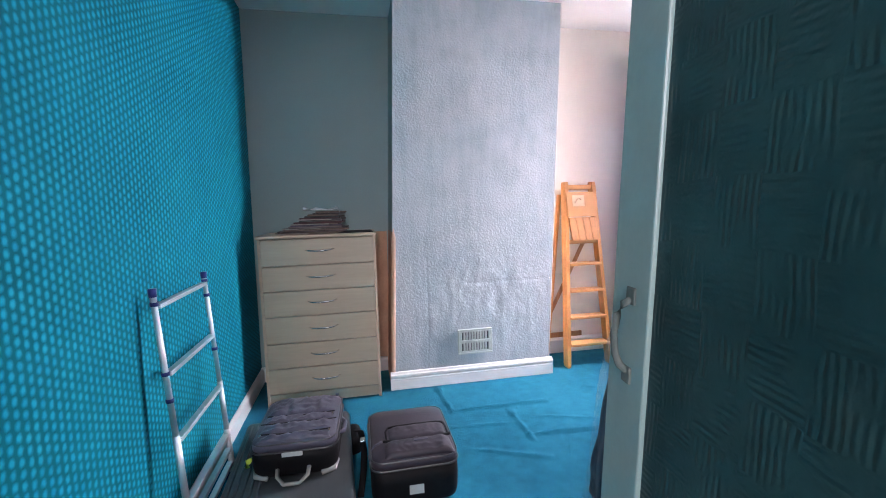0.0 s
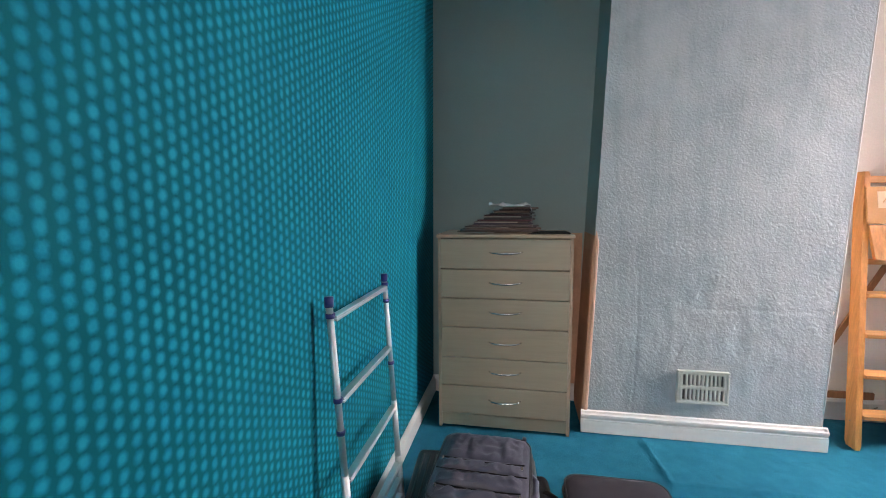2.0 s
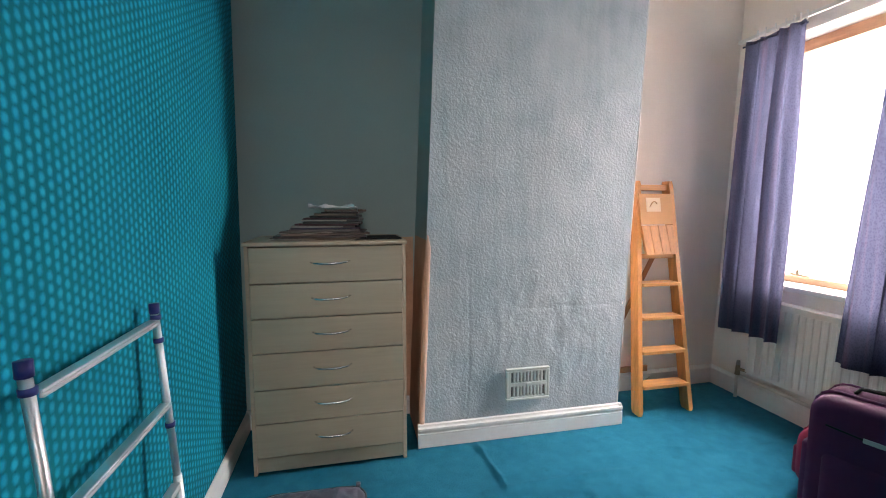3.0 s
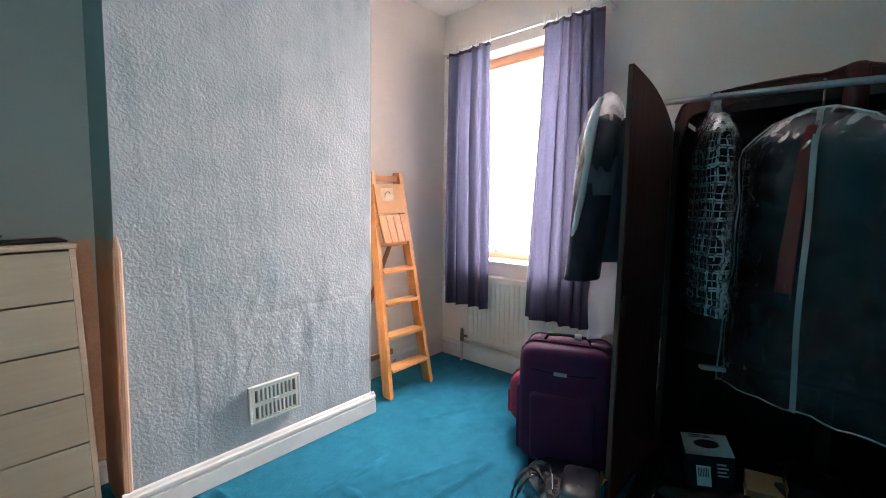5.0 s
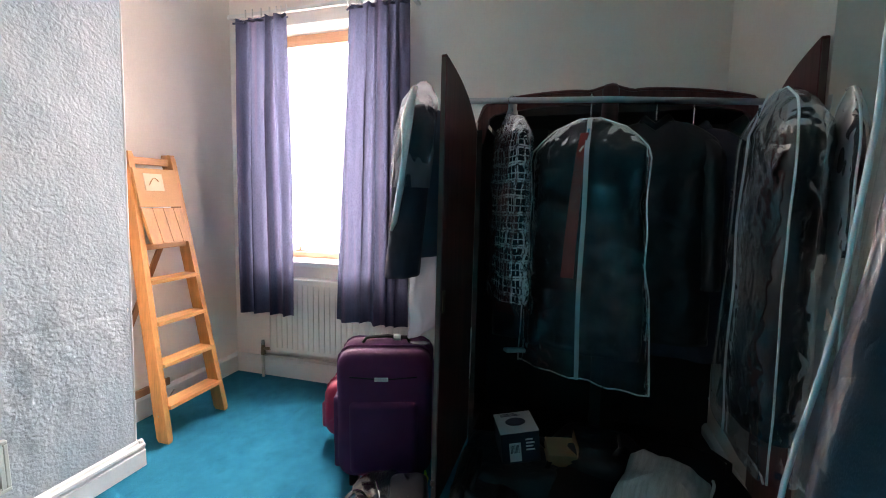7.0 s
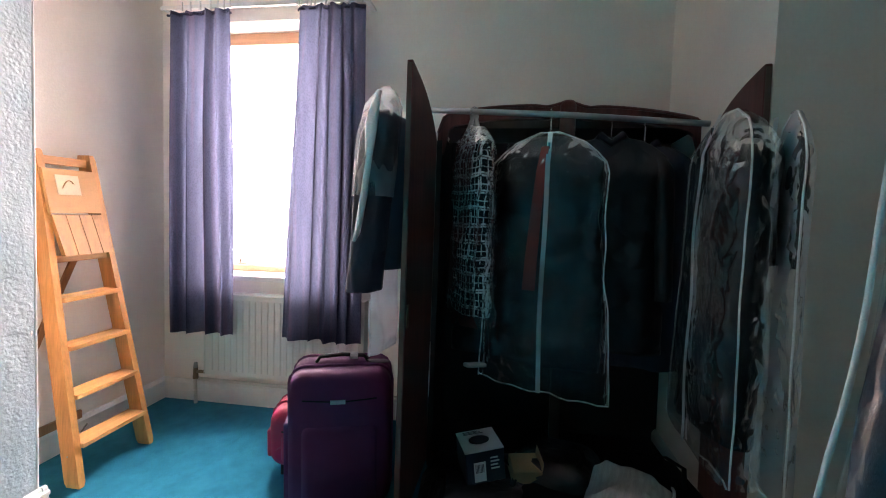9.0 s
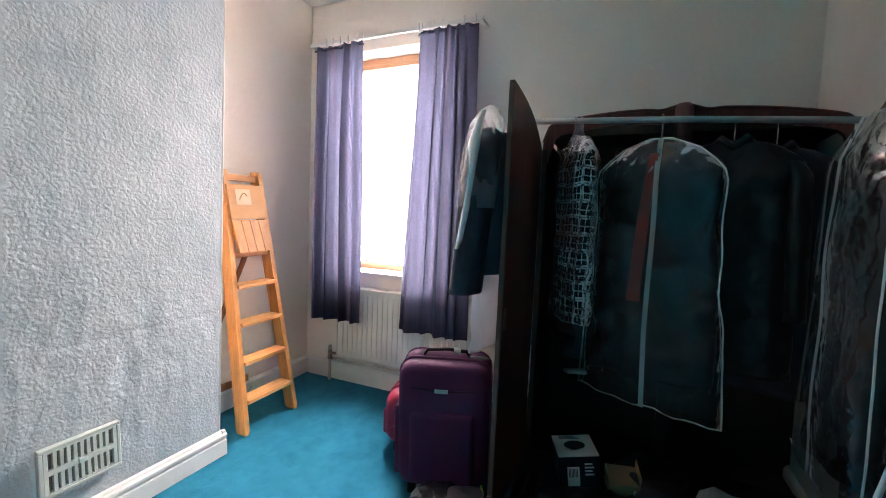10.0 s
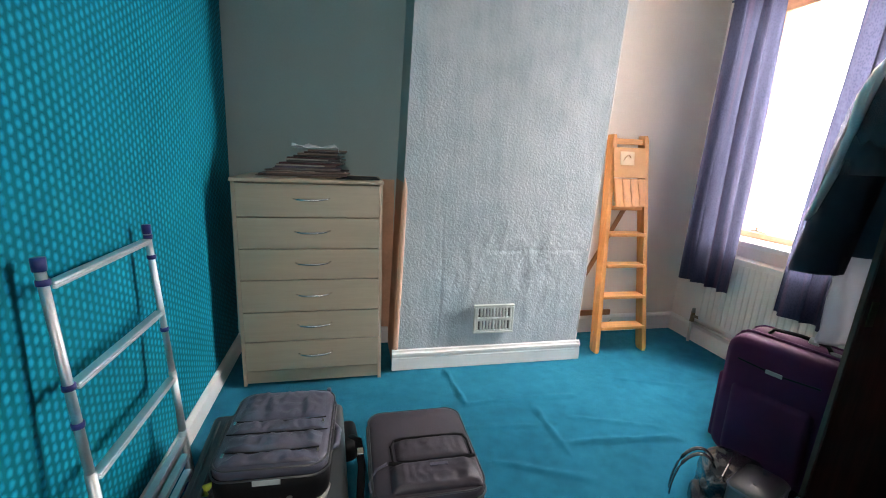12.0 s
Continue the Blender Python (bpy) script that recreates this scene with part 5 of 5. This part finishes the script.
def garment_bag(name, label, at, wid, dep, z0, z1, z_rod, seed, skew=0.0, zip_x=0.0, film=None, group="garment bags", slant=0.0):
    """Clear zipped garment cover with white piping round its front outline."""
    g = thing(name, label, "garment bag", at, group)
    rings = []
    N = 26

    def half(t):
        sh = min(1.0, 0.16 + 0.84 * min(1, t / 0.13) ** 0.6)
        return wid / 2 * sh * (1 - 0.08 * math.sin(min(1, t * 1.5) * math.pi) + 0.10 * max(0, t - 0.55) / 0.45)
    prof = []
    for j in range(N + 1):
        t = j / N
        z = z1 - (z1 - z0) * t
        hw = half(t)
        hd = dep / 2 * (0.3 + 0.7 * min(1, t / 0.12))
        off = skew * t
        ring = []
        for k in range(44):
            a = math.tau * k / 44
            ca, sa = math.cos(a), math.sin(a)
            x = hw * math.copysign(abs(ca) ** 0.55, ca)
            y = hd * math.copysign(abs(sa) ** 0.7, sa)
            y += 0.016 * min(1, t * 4) * noise.noise(Vector((x * 9 + seed, sa * 1.2, z * 3.2 + seed)))
            dz = slant * (x / wid) * t
            ring.append((x + off, y, z + dz))
        rings.append(ring)
        wig = 0.008 * noise.noise(Vector((seed, z * 7, 0)))
        prof.append((t, z, hw + wig, -hd * 0.55, off))
    part("cover", loft(rings, caps=False), film or M_FILM, g, "clear plastic film", True)
    left = [(-hw + off, y, z - slant * 0.5 * t) for t, z, hw, y, off in prof]
    right = [(hw + off, y, z + slant * 0.5 * t) for t, z, hw, y, off in prof]
    part("piping", tube(left[::-1] + right, 0.0031, 6), M_PIPING, g, "white piping", True)
    bot = [(-prof[-1][2] + prof[-1][4] + 2 * prof[-1][2] * k / 14, prof[-1][3] + 0.01 * math.sin(k * 0.9 + seed), z0 - slant * 0.5 + slant * k / 14 - 0.012 * math.sin(math.pi * k / 14) + 0.006 * math.sin(k * 1.7 + seed)) for k in range(15)]
    part("hem_piping", tube(bot, 0.0031, 6), M_PIPING, g, "white piping", True)
    zp = [(zip_x + off + 0.006 * math.sin(t * 5 + seed), -dep / 2 * (0.4 + 0.6 * min(1, t / 0.12)) - 0.006 + 0.016 * min(1, t * 4) * noise.noise(Vector((seed, -1.2, z * 3.2 + seed))), z - 0.004) for t, z, hw, y, off in prof]
    bm = bmesh.new()
    a = [bm.verts.new((p[0] - 0.0095, p[1], p[2])) for p in zp]
    b = [bm.verts.new((p[0] + 0.0095, p[1], p[2])) for p in zp]
    for k in range(len(zp) - 1):
        bm.faces.new((a[k], b[k], b[k + 1], a[k + 1]))
    bmesh.ops.solidify(bm, geom=bm.faces[:], thickness=0.003)
    z_ = part("zip_tape", bm, M_ZIP, g, "pale grey zip tape")
    part("zip_puller", box(zp[1][0] - 0.004, zp[1][0] + 0.004, zp[1][1] - 0.008, zp[1][1] - 0.003, zp[1][2] - 0.03, zp[1][2], 0.001), M_CHROME, z_)
    hook(g, z_rod, z1 - 0.01)
    return g


def hanging_clothes():
    # checked jacket under thin film, nearly edge on
    garment("checked_jacket", "black and white checked jacket hanging from the rod", "jacket", pose(2.742, 1.505, 0, 0, 0, 28), 0.30, 0.10, 0.76, 1.50, 1.598, M_TWEED, 3.0, 0.0, 0.10)
    g = thing("dry_cleaning_cover", "thin clear film over the checked jacket", "garment cover", pose(2.742, 1.505, 0, 0, 0, 28))
    part("film", loft(garment_rings(0.34, 0.13, 0.72, 1.535, 0.12, 8.0, 0.02), caps=False), M_FILM, g, smooth=True)
    part("gathered_neck", loft([[(0.022 * (1 + 0.35 * noise.noise(Vector((k, z * 30, 2)))) * s * math.cos(math.tau * k / 14), 0.022 * s * math.sin(math.tau * k / 14), z) for k in range(14)] for z, s in ((1.50, 1.9), (1.53, 1.3), (1.565, 0.8), (1.58, 0.9))], caps=False), M_MILKY, g, "gathered plastic neck", True)
    # clear zipped bag facing the room
    at = pose(2.755, 1.190, 0, 0, 0, -106)
    garment_bag("garment_bag", "clear zipped garment bag with white piping over dark clothes", at, 0.50, 0.11, 0.435, 1.512, 1.590, 1.0, 0.01, 0.0, slant=-0.03)
    garment("jacket_in_bag", "dark green-grey jacket inside a clear garment bag", "jacket", at @ pose(0, 0.008, 0), 0.465, 0.070, 0.54, 1.498, 1.590, M_TEALCOAT, 5.0, 0.0, 0.02, wob=0.020, collar=False)
    s = part("scarf", loft([[(-0.055 + 0.02 * t, -0.052, z), (-0.012 + 0.012 * t, -0.054, z), (-0.012 + 0.012 * t, -0.046, z), (-0.055 + 0.02 * t, -0.044, z)] for z, t in ((0.86, -1.2), (1.0, -0.8), (1.2, 0), (1.36, 0.8), (1.45, 1.6))]), M_REDCLOTH)
    s.matrix_world = at
    tagged(s, "dull red cloth strip showing at the front of the dark jacket", "scarf")
    # dark coats further along the rod
    garment("coat", "long black wool coat hanging on the rod", "coat", pose(2.80, 0.94, 0, 0, 0, -100), 0.46, 0.15, 0.62, 1.50, 1.575, M_COAT, 7.0, 0.60, 0.04, "dark coats on the rod")
    garment("coat", "long dark navy coat hanging on the rod", "coat", pose(2.83, 0.80, 0, 0, 0, -97), 0.44, 0.14, 0.55, 1.475, 1.568, M_NAVYCOAT, 9.0, 0.60, 0.04, "dark coats on the rod")
    garment("coat", "black coat hanging deep in the wardrobe", "coat", pose(2.88, 1.36, 0, 0, 0, -84), 0.44, 0.12, 0.55, 1.40, 1.470, M_COAT, 11.0, 0.60, 0.04, "dark coats on the rod")
    # two clear bags on the farther door
    at = pose(2.355, 0.685, 0, 0, 0, 182)
    garment_bag("garment_bag", "clear garment bag of black clothes hooked over the wardrobe door", at, 0.385, 0.15, 0.455, 1.500, 1.485, 4.0, -0.01, -0.01, slant=-0.05)
    garment("suit_in_bag", "black suit inside a clear garment bag on the door", "suit", at @ pose(0.0, 0.0, 0), 0.355, 0.115, 0.53, 1.475, 1.480, M_COAT, 13.0, 0.0, 0.0, collar=False)
    at = pose(2.206, 0.606, 0, 0, 0, 186)
    garment_bag("garment_bag", "long half-empty clear garment bag hanging behind another", at, 0.125, 0.05, 0.43, 1.465, 1.450, 6.0, 0.03, -0.05, film=M_FILM2, slant=-0.06)
    garment("jacket_in_bag", "short black jacket inside a clear garment bag", "jacket", at @ pose(0.0, 0.0, 0), 0.105, 0.03, 1.05, 1.40, 1.40, M_COAT, 15.0, 0.0, 0.0, collar=False)
    # blazer on the outer face of the nearer door, its sleeve and covers swinging clear of the edge
    at = pose(2.375, 1.785, 0, 0, 0, 168)
    g = thing("blazer", "dark navy blazer hung on the outer face of the wardrobe door", "blazer", at)

    def drape(spec, seed, wob):
        rings = []
        for (z, c, hw, hd) in spec:
            ring = []
            for k in range(30):
                a = math.tau * k / 30
                f = 1 + wob * noise.noise(Vector((math.cos(a) * 1.6 + seed, math.sin(a) * 1.6, z * 7)))
                ring.append((c + hw * f * math.cos(a), hd * f * math.sin(a), z))
            rings.append(ring)
        return loft(rings)
    part("sleeve", drape([(1.52, -0.02, 0.02, 0.02), (1.50, 0.0, 0.055, 0.05), (1.42, 0.03, 0.07, 0.06), (1.25, 0.06, 0.072, 0.06), (1.05, 0.095, 0.072, 0.055), (0.93, 0.115, 0.078, 0.055), (0.915, 0.117, 0.078, 0.055)], 3, 0.16), M_NAVYCOAT, g, smooth=True)
    part("body", drape([(1.51, -0.10, 0.06, 0.03), (1.46, -0.12, 0.15, 0.06), (1.2, -0.10, 0.14, 0.06), (1.02, -0.09, 0.14, 0.06), (0.97, -0.09, 0.15, 0.06)], 9, 0.10), plain("grey_blue_lining", (0.09, 0.11, 0.15), 0.8, var=0.2, grain=250), g, smooth=True)
    g = thing("blazer_cover", "milky torn plastic cover over the blazer's shoulder", "garment cover", at)
    part("film", drape([(1.600, -0.02, 0.014, 0.014), (1.575, -0.012, 0.040, 0.040), (1.53, 0.003, 0.064, 0.064), (1.42, 0.034, 0.077, 0.070), (1.30, 0.056, 0.078, 0.069), (1.22, 0.070, 0.078, 0.067)], 5, 0.05), M_MILKY, g, smooth=True)
    part("torn_edge", crumple(tube([(0.03, 0.0, 1.57), (0.075, 0.01, 1.52), (0.105, 0.012, 1.44), (0.125, 0.012, 1.34), (0.148, 0.012, 1.22), (0.178, 0.01, 1.11), (0.188, 0.0, 1.08)], [0.010, 0.018, 0.018, 0.015, 0.013, 0.011, 0.004], 10), 0.010, 30), M_MILKY2, g, "bunched white edge of the torn cover", True)
    garment("shirt", "long pale thin shirt hanging under the blazer", "shirt", pose(2.46, 1.80, 0, 0, 0, 172), 0.20, 0.04, 0.655, 1.44, 1.58, M_SHIRT, 21.0, 0.0, 0.06)
    # clear bag on the room side of the door by the doorway
    at = pose(1.275, 0.745, 0, 0, 6, 0) @ pose(0, 0, 0, 0, 0, 86)
    garment_bag("garment_bag", "clear garment bag of dark blue clothes hooked on the open door", at, 0.40, 0.09, 0.50, 1.62, 1.68, 8.0, 0.115, -0.06, film=M_FILM3, slant=0.0)
    garment("dress", "dark blue-green cloth garment in a bag on the door", "dress", at @ pose(0.160, 0, 0, 0, -5.8, 0), 0.385, 0.075, 0.58, 1.58, 1.60, creased("dark_slate_blue_cloth", (0.022, 0.038, 0.060), 0.5), 23.0, 0.0, 0.04, collar=False)


hanging_clothes()


# ---- things standing by the wardrobe ----
def upright_case(name, label, at, w, d, h, mat, top_mat):
    """An upright soft trolley case; its front towards local -y."""
    c = thing(name, label, "suitcase", at)
    lie = pose(0, 0, h / 2 + 0.018, 90, 0, 0)
    r = 0.062

    def slab(rings):
        bm = loft(rings)
        bm.transform(lie)
        return bm
    hh = h - 0.036
    part("body", slab([rounded(w - 0.03, hh - 0.03, r, -d / 2), rounded(w - 0.006, hh - 0.006, r, -d / 2 + 0.012), rounded(w, hh, r, -d / 2 + 0.03), rounded(w, hh, r, d / 2 - 0.085)]), mat, c, smooth=True)
    part("front_panel", slab([rounded(w - 0.004, hh - 0.004, r, d / 2 - 0.085), rounded(w - 0.006, hh - 0.006, r, d / 2 - 0.035), rounded(w - 0.02, hh - 0.02, r, d / 2 - 0.012), rounded(w - 0.06, hh - 0.06, r * 0.8, d / 2 - 0.002), rounded(w - 0.2, hh - 0.2, r * 0.6, d / 2 + 0.004)]), mat, c, smooth=True)
    part("side_pocket", box(-w / 2 - 0.014, -w / 2 + 0.02, -d / 2 + 0.03, d / 2 - 0.07, 0.07, h * 0.66, 0.013, 4), mat, c, smooth=True)
    pk = box(-w / 2 + 0.055, w / 2 - 0.055, -d / 2 - 0.018, -d / 2 + 0.03, 0.06, h * 0.66, 0.028, 4)
    part("front_pocket", pk, mat, c, smooth=True)
    for yy, oz in ((-d / 2 + 0.092, 0.004), (d / 2 - 0.03, 0.003)):
        pts = []
        for cx, cz, a0 in ((w / 2 - r, h - r, 0), (-w / 2 + r, h - r, 90), (-w / 2 + r, 0.036 + r, 180), (w / 2 - r, 0.036 + r, 270)):
            for k in range(5):
                a = radians(a0 + k * 22.5)
                pts.append((cx + (r + oz) * math.cos(a), yy, cz + (r + oz) * math.sin(a)))
        part("piping", tube(pts, 0.0045, 6, closed=True), top_mat, c)
    part("top_seam", tube([(-w / 2 + 0.06, -d / 2 - 0.002, h - 0.095), (0, -d / 2 - 0.004, h - 0.105), (w / 2 - 0.06, -d / 2 - 0.002, h - 0.095)], 0.003, 6), M_BLACK, c)
    for s in (-1, 1):
        wl = part("wheel", tube([(s * (w / 2 - 0.05) - 0.012, d / 2 - 0.03, 0.026), (s * (w / 2 - 0.05) + 0.012, d / 2 - 0.03, 0.026)], 0.026, 14), M_BLACK, c)
        part("foot", box(s * (w / 2 - 0.07) - 0.02, s * (w / 2 - 0.07) + 0.02, -d / 2 + 0.01, -d / 2 + 0.05, 0.0, 0.05, 0.006), M_BLACK, c)
    return c


def floor_things():
    c = upright_case("suitcase", "purple nylon trolley suitcase standing on the carpet", pose(2.495, 1.975, 0, 0, 0, -72), 0.388, 0.24, 0.570, M_PURPLE, M_PURPLE_TOP)
    part("badge", box(-0.035, 0.020, -0.128, -0.120, 0.458, 0.474, 0.002), M_LABEL, c, "small silver badge")
    part("top_handle", tube([(-0.10, 0.02, 0.570), (-0.085, 0.02, 0.592), (0.0, 0.02, 0.599), (0.085, 0.02, 0.592), (0.10, 0.02, 0.570)], 0.012, 8, flat=0.6), M_BLACK, c, "padded top handle", True)
    part("handle_tape", tube([(0.03, 0.02, 0.594), (0.060, 0.02, 0.593)], 0.0135, 10), M_LABEL, c, "strip of silver tape")
    part("luggage_tag", tube([(0.10, 0.015, 0.576), (0.12, -0.01, 0.579), (0.165, -0.015, 0.578), (0.185, -0.015, 0.577)], [0.006, 0.022, 0.024, 0.010], 10, flat=0.15), M_CASE2, c, "dark luggage tag", True)
    part("yellow_tag", tube([(0.17, -0.135, 0.085), (0.172, -0.15, 0.06), (0.17, -0.152, 0.035)], [0.004, 0.012, 0.008], 8), M_LIME, c, "lime-yellow padlock tag", True)
    upright_case("small_suitcase", "red nylon cabin suitcase standing behind the purple one", pose(2.72, 2.145, 0, 0, 0, -78), 0.45, 0.20, 0.30, M_RED, M_RED)

    # leather handbag
    b = thing("handbag", "black creased leather handbag slumped on the carpet", "handbag", pose(2.175, 1.80, 0, 0, 0, -38))
    bm = loft([rounded(0.20 * k, 0.24 * k, 0.07 * k, z, -0.03, 0.03) for z, k in ((0.0, 0.9), (0.02, 1.04), (0.06, 1.08), (0.10, 1.05), (0.135, 0.98), (0.160, 0.86), (0.178, 0.68), (0.188, 0.4))])
    bmesh.ops.subdivide_edges(bm, edges=bm.edges[:], cuts=3, use_grid_fill=True)
    for v in bm.verts:
        k = min(1.0, v.co.z / 0.04)
        v.co += v.co.normalized() * k * (0.016 * (0.5 - 2 * abs(noise.noise(v.co * 13 + Vector((3, 1, 0))))) + 0.006 * noise.noise(v.co * 40))
        v.co.z = max(v.co.z, 0.0)
    part("body", bm, M_LEATHER, b, smooth=True)
    fl = loft([rounded(w_, l_, 0.03, z) for w_, l_, z in ((0.180, 0.120, 0.02), (0.192, 0.130, 0.05), (0.192, 0.130, 0.176), (0.184, 0.122, 0.192), (0.155, 0.095, 0.199), (0.08, 0.05, 0.202))])
    turned = pose(0.017, -0.058, 0, 0, 0, 60)
    fl.transform(turned)
    part("flap_pocket", crumple(fl, 0.004, 9), M_FLAP, b, "smooth leather flap pocket", True)
    part("flap_piping", tube([turned @ Vector(p) for p in rounded(0.193, 0.131, 0.03, 0.182)], 0.0035, 6, closed=True), M_CASE, b)
    part("zip", tube([(-0.085, -0.05, 0.165), (-0.060, 0.01, 0.180), (-0.045, 0.06, 0.178), (-0.04, 0.10, 0.160)], 0.0035, 6), M_CHROME, b)
    for o in (0.0, 0.035):
        arc = [(-0.09 - 0.07 * (1 - math.cos(math.pi * k / 14)), o - 0.03 * k / 14, 0.10 + 0.125 * math.sin(math.pi * k / 14) - 0.08 * (k / 14) ** 2) for k in range(15)]
        part("strap", tube(arc, 0.010, 8, flat=0.35), M_LEATHER, b, "leather carrying strap", True)
    part("pouch_end", crumple(box(-0.165, -0.075, -0.10, 0.02, 0.0, 0.09, 0.025, 3), 0.008, 12), M_LEATHER, b, smooth=True)
    part("ring", tube([(0.140 + 0.014 * math.cos(k * math.tau / 10), -0.03, 0.15 + 0.014 * math.sin(k * math.tau / 10)) for k in range(10)], 0.003, 6, closed=True), M_CHROME, b, "metal ring")

    # dark soft bags in the bottom between the doors
    rng = random.Random(7)
    for k, (x, y, sx, sy, sz, rz) in enumerate([(2.52, 1.42, 0.16, 0.20, 0.172, 10), (2.42, 1.13, 0.18, 0.16, 0.16, 40), (2.62, 1.12, 0.16, 0.16, 0.22, -20), (2.62, 0.76, 0.14, 0.16, 0.20, 5), (2.33, 1.52, 0.09, 0.11, 0.13, -30), (2.25, 1.28, 0.13, 0.12, 0.09, 60), (2.42, 1.585, 0.19, 0.055, 0.15, 2)]):
        bm = box(-sx, sx, -sy, sy, 0, sz, min(sx, sz) * 0.45, 5)
        bmesh.ops.subdivide_edges(bm, edges=bm.edges[:], cuts=1)
        crumple(bm, 0.03, 6, k * 3.1)
        for v in bm.verts:
            v.co.z = max(v.co.z, 0.0)
        h = part("holdall", bm, M_BLACK if k % 2 else M_COAT, smooth=True)
        h.matrix_world = pose(x, y, 0.002, 0, 0, rz)
        tagged(h, "slumped black cloth holdall on the floor by the wardrobe", "bag", "bags by the wardrobe")
        part("strap", tube([(-sx * 0.7, -sy * 0.5, sz * 0.92), (-sx * 0.2, -sy * 0.7, sz + 0.02), (sx * 0.4, -sy * 0.5, sz + 0.015), (sx * 0.8, -sy * 0.3, sz * 0.85)], 0.010, 8, flat=0.4), M_BLACK, h, smooth=True)

    # printed carton
    p = thing("carton", "printed carton with white top and dark blue sides", "box", pose(2.53, 1.415, 0.168, 0, -6, -70))
    w, d, h = 0.075, 0.075, 0.125
    part("body", box(-w, w, -d, d, 0, h, 0.002, 1), M_BLUECARD, p)
    t = part("lid", box(-w - 0.001, w + 0.001, -d - 0.001, d + 0.001, h, h + 0.003), M_PAPER, p, "white lid with a dark picture")
    dk = bmesh.new()
    bmesh.ops.create_circle(dk, cap_ends=True, segments=20, radius=0.035)
    for v in dk.verts:
        v.co = Vector((v.co.x * 1.15, v.co.y * 0.85, h + 0.0045))
    bmesh.ops.solidify(dk, geom=dk.faces[:], thickness=0.001)
    part("picture", dk, M_BLUECARD, t)
    for k in range(3):
        part("text_bar", box(-0.05, 0.03 - 0.01 * k, 0.046 + 0.008 * k, 0.050 + 0.008 * k, h + 0.003, h + 0.0036), M_BLUECARD, t)
    lb = part("sticker", box(-0.045, 0.0, -d - 0.003, -d, 0.010, 0.085), M_PAPER, p, "white bar-code sticker")
    for k in range(7):
        part("bar", box(-0.040 + 0.005 * k, -0.0375 + 0.005 * k, -d - 0.0038, -d - 0.003, 0.045, 0.078), M_BLUECARD, lb)
    for k in range(4):
        part("text_bar", box(0.02, 0.055 - 0.006 * (k % 2), -d - 0.0012, -d - 0.0002, 0.05 + 0.014 * k, 0.056 + 0.014 * k), M_PAPER, p)
    q = thing("cardboard_box", "small plain brown cardboard box tipped over", "box", pose(2.54, 1.25, 0.160, 12, 0, -78))
    part("body", box(-0.055, 0.055, -0.05, 0.05, 0, 0.065, 0.002, 1), M_CARD, q)
    part("flap", box(0.053, 0.056, -0.048, 0.048, 0.055, 0.105), M_CARD, q, "loose end flap")
    # grey woven bag
    g = thing("woven_bag", "grey woven plastic bag lying by the wardrobe", "bag", pose(2.36, 0.94, 0.0, 0, 0, -20))
    bm = loft([rounded(0.30 * k, 0.28 * k, 0.05 * k, z, 0.0, -0.02) for z, k in ((0.0, 0.95), (0.03, 1.02), (0.12, 1.03), (0.20, 0.98), (0.25, 0.90), (0.275, 0.74), (0.283, 0.4))])
    bmesh.ops.subdivide_edges(bm, edges=bm.edges[:], cuts=3, use_grid_fill=True)
    for v in bm.verts:
        v.co.z = max(0.0, v.co.z + min(1.0, v.co.z / 0.1) * (0.03 * noise.noise(v.co * 6) + 0.022 * (0.5 - 2 * abs(noise.noise(v.co * 11 + Vector((2, 5, 1)))))))
    part("body", bm, M_GREYBAG, g, smooth=True)
    part("piping", tube([(-0.14 + 0.028 * i, -0.155 + 0.004 * math.sin(i * 1.3), 0.235 + 0.012 * math.sin(i * 0.9)) for i in range(11)], 0.005, 6), M_PIPING, g, "white hem", True)
    # pale label on a shelf of the wardrobe's dark inside
    o = thing("white_packet", "small white packet lying among the dark clothes", "packet", pose(2.80, 1.47, 0.485, 0, 14, 20))
    part("body", box(-0.04, 0.04, -0.045, 0.045, 0, 0.018, 0.006), M_LABEL, o)


floor_things()
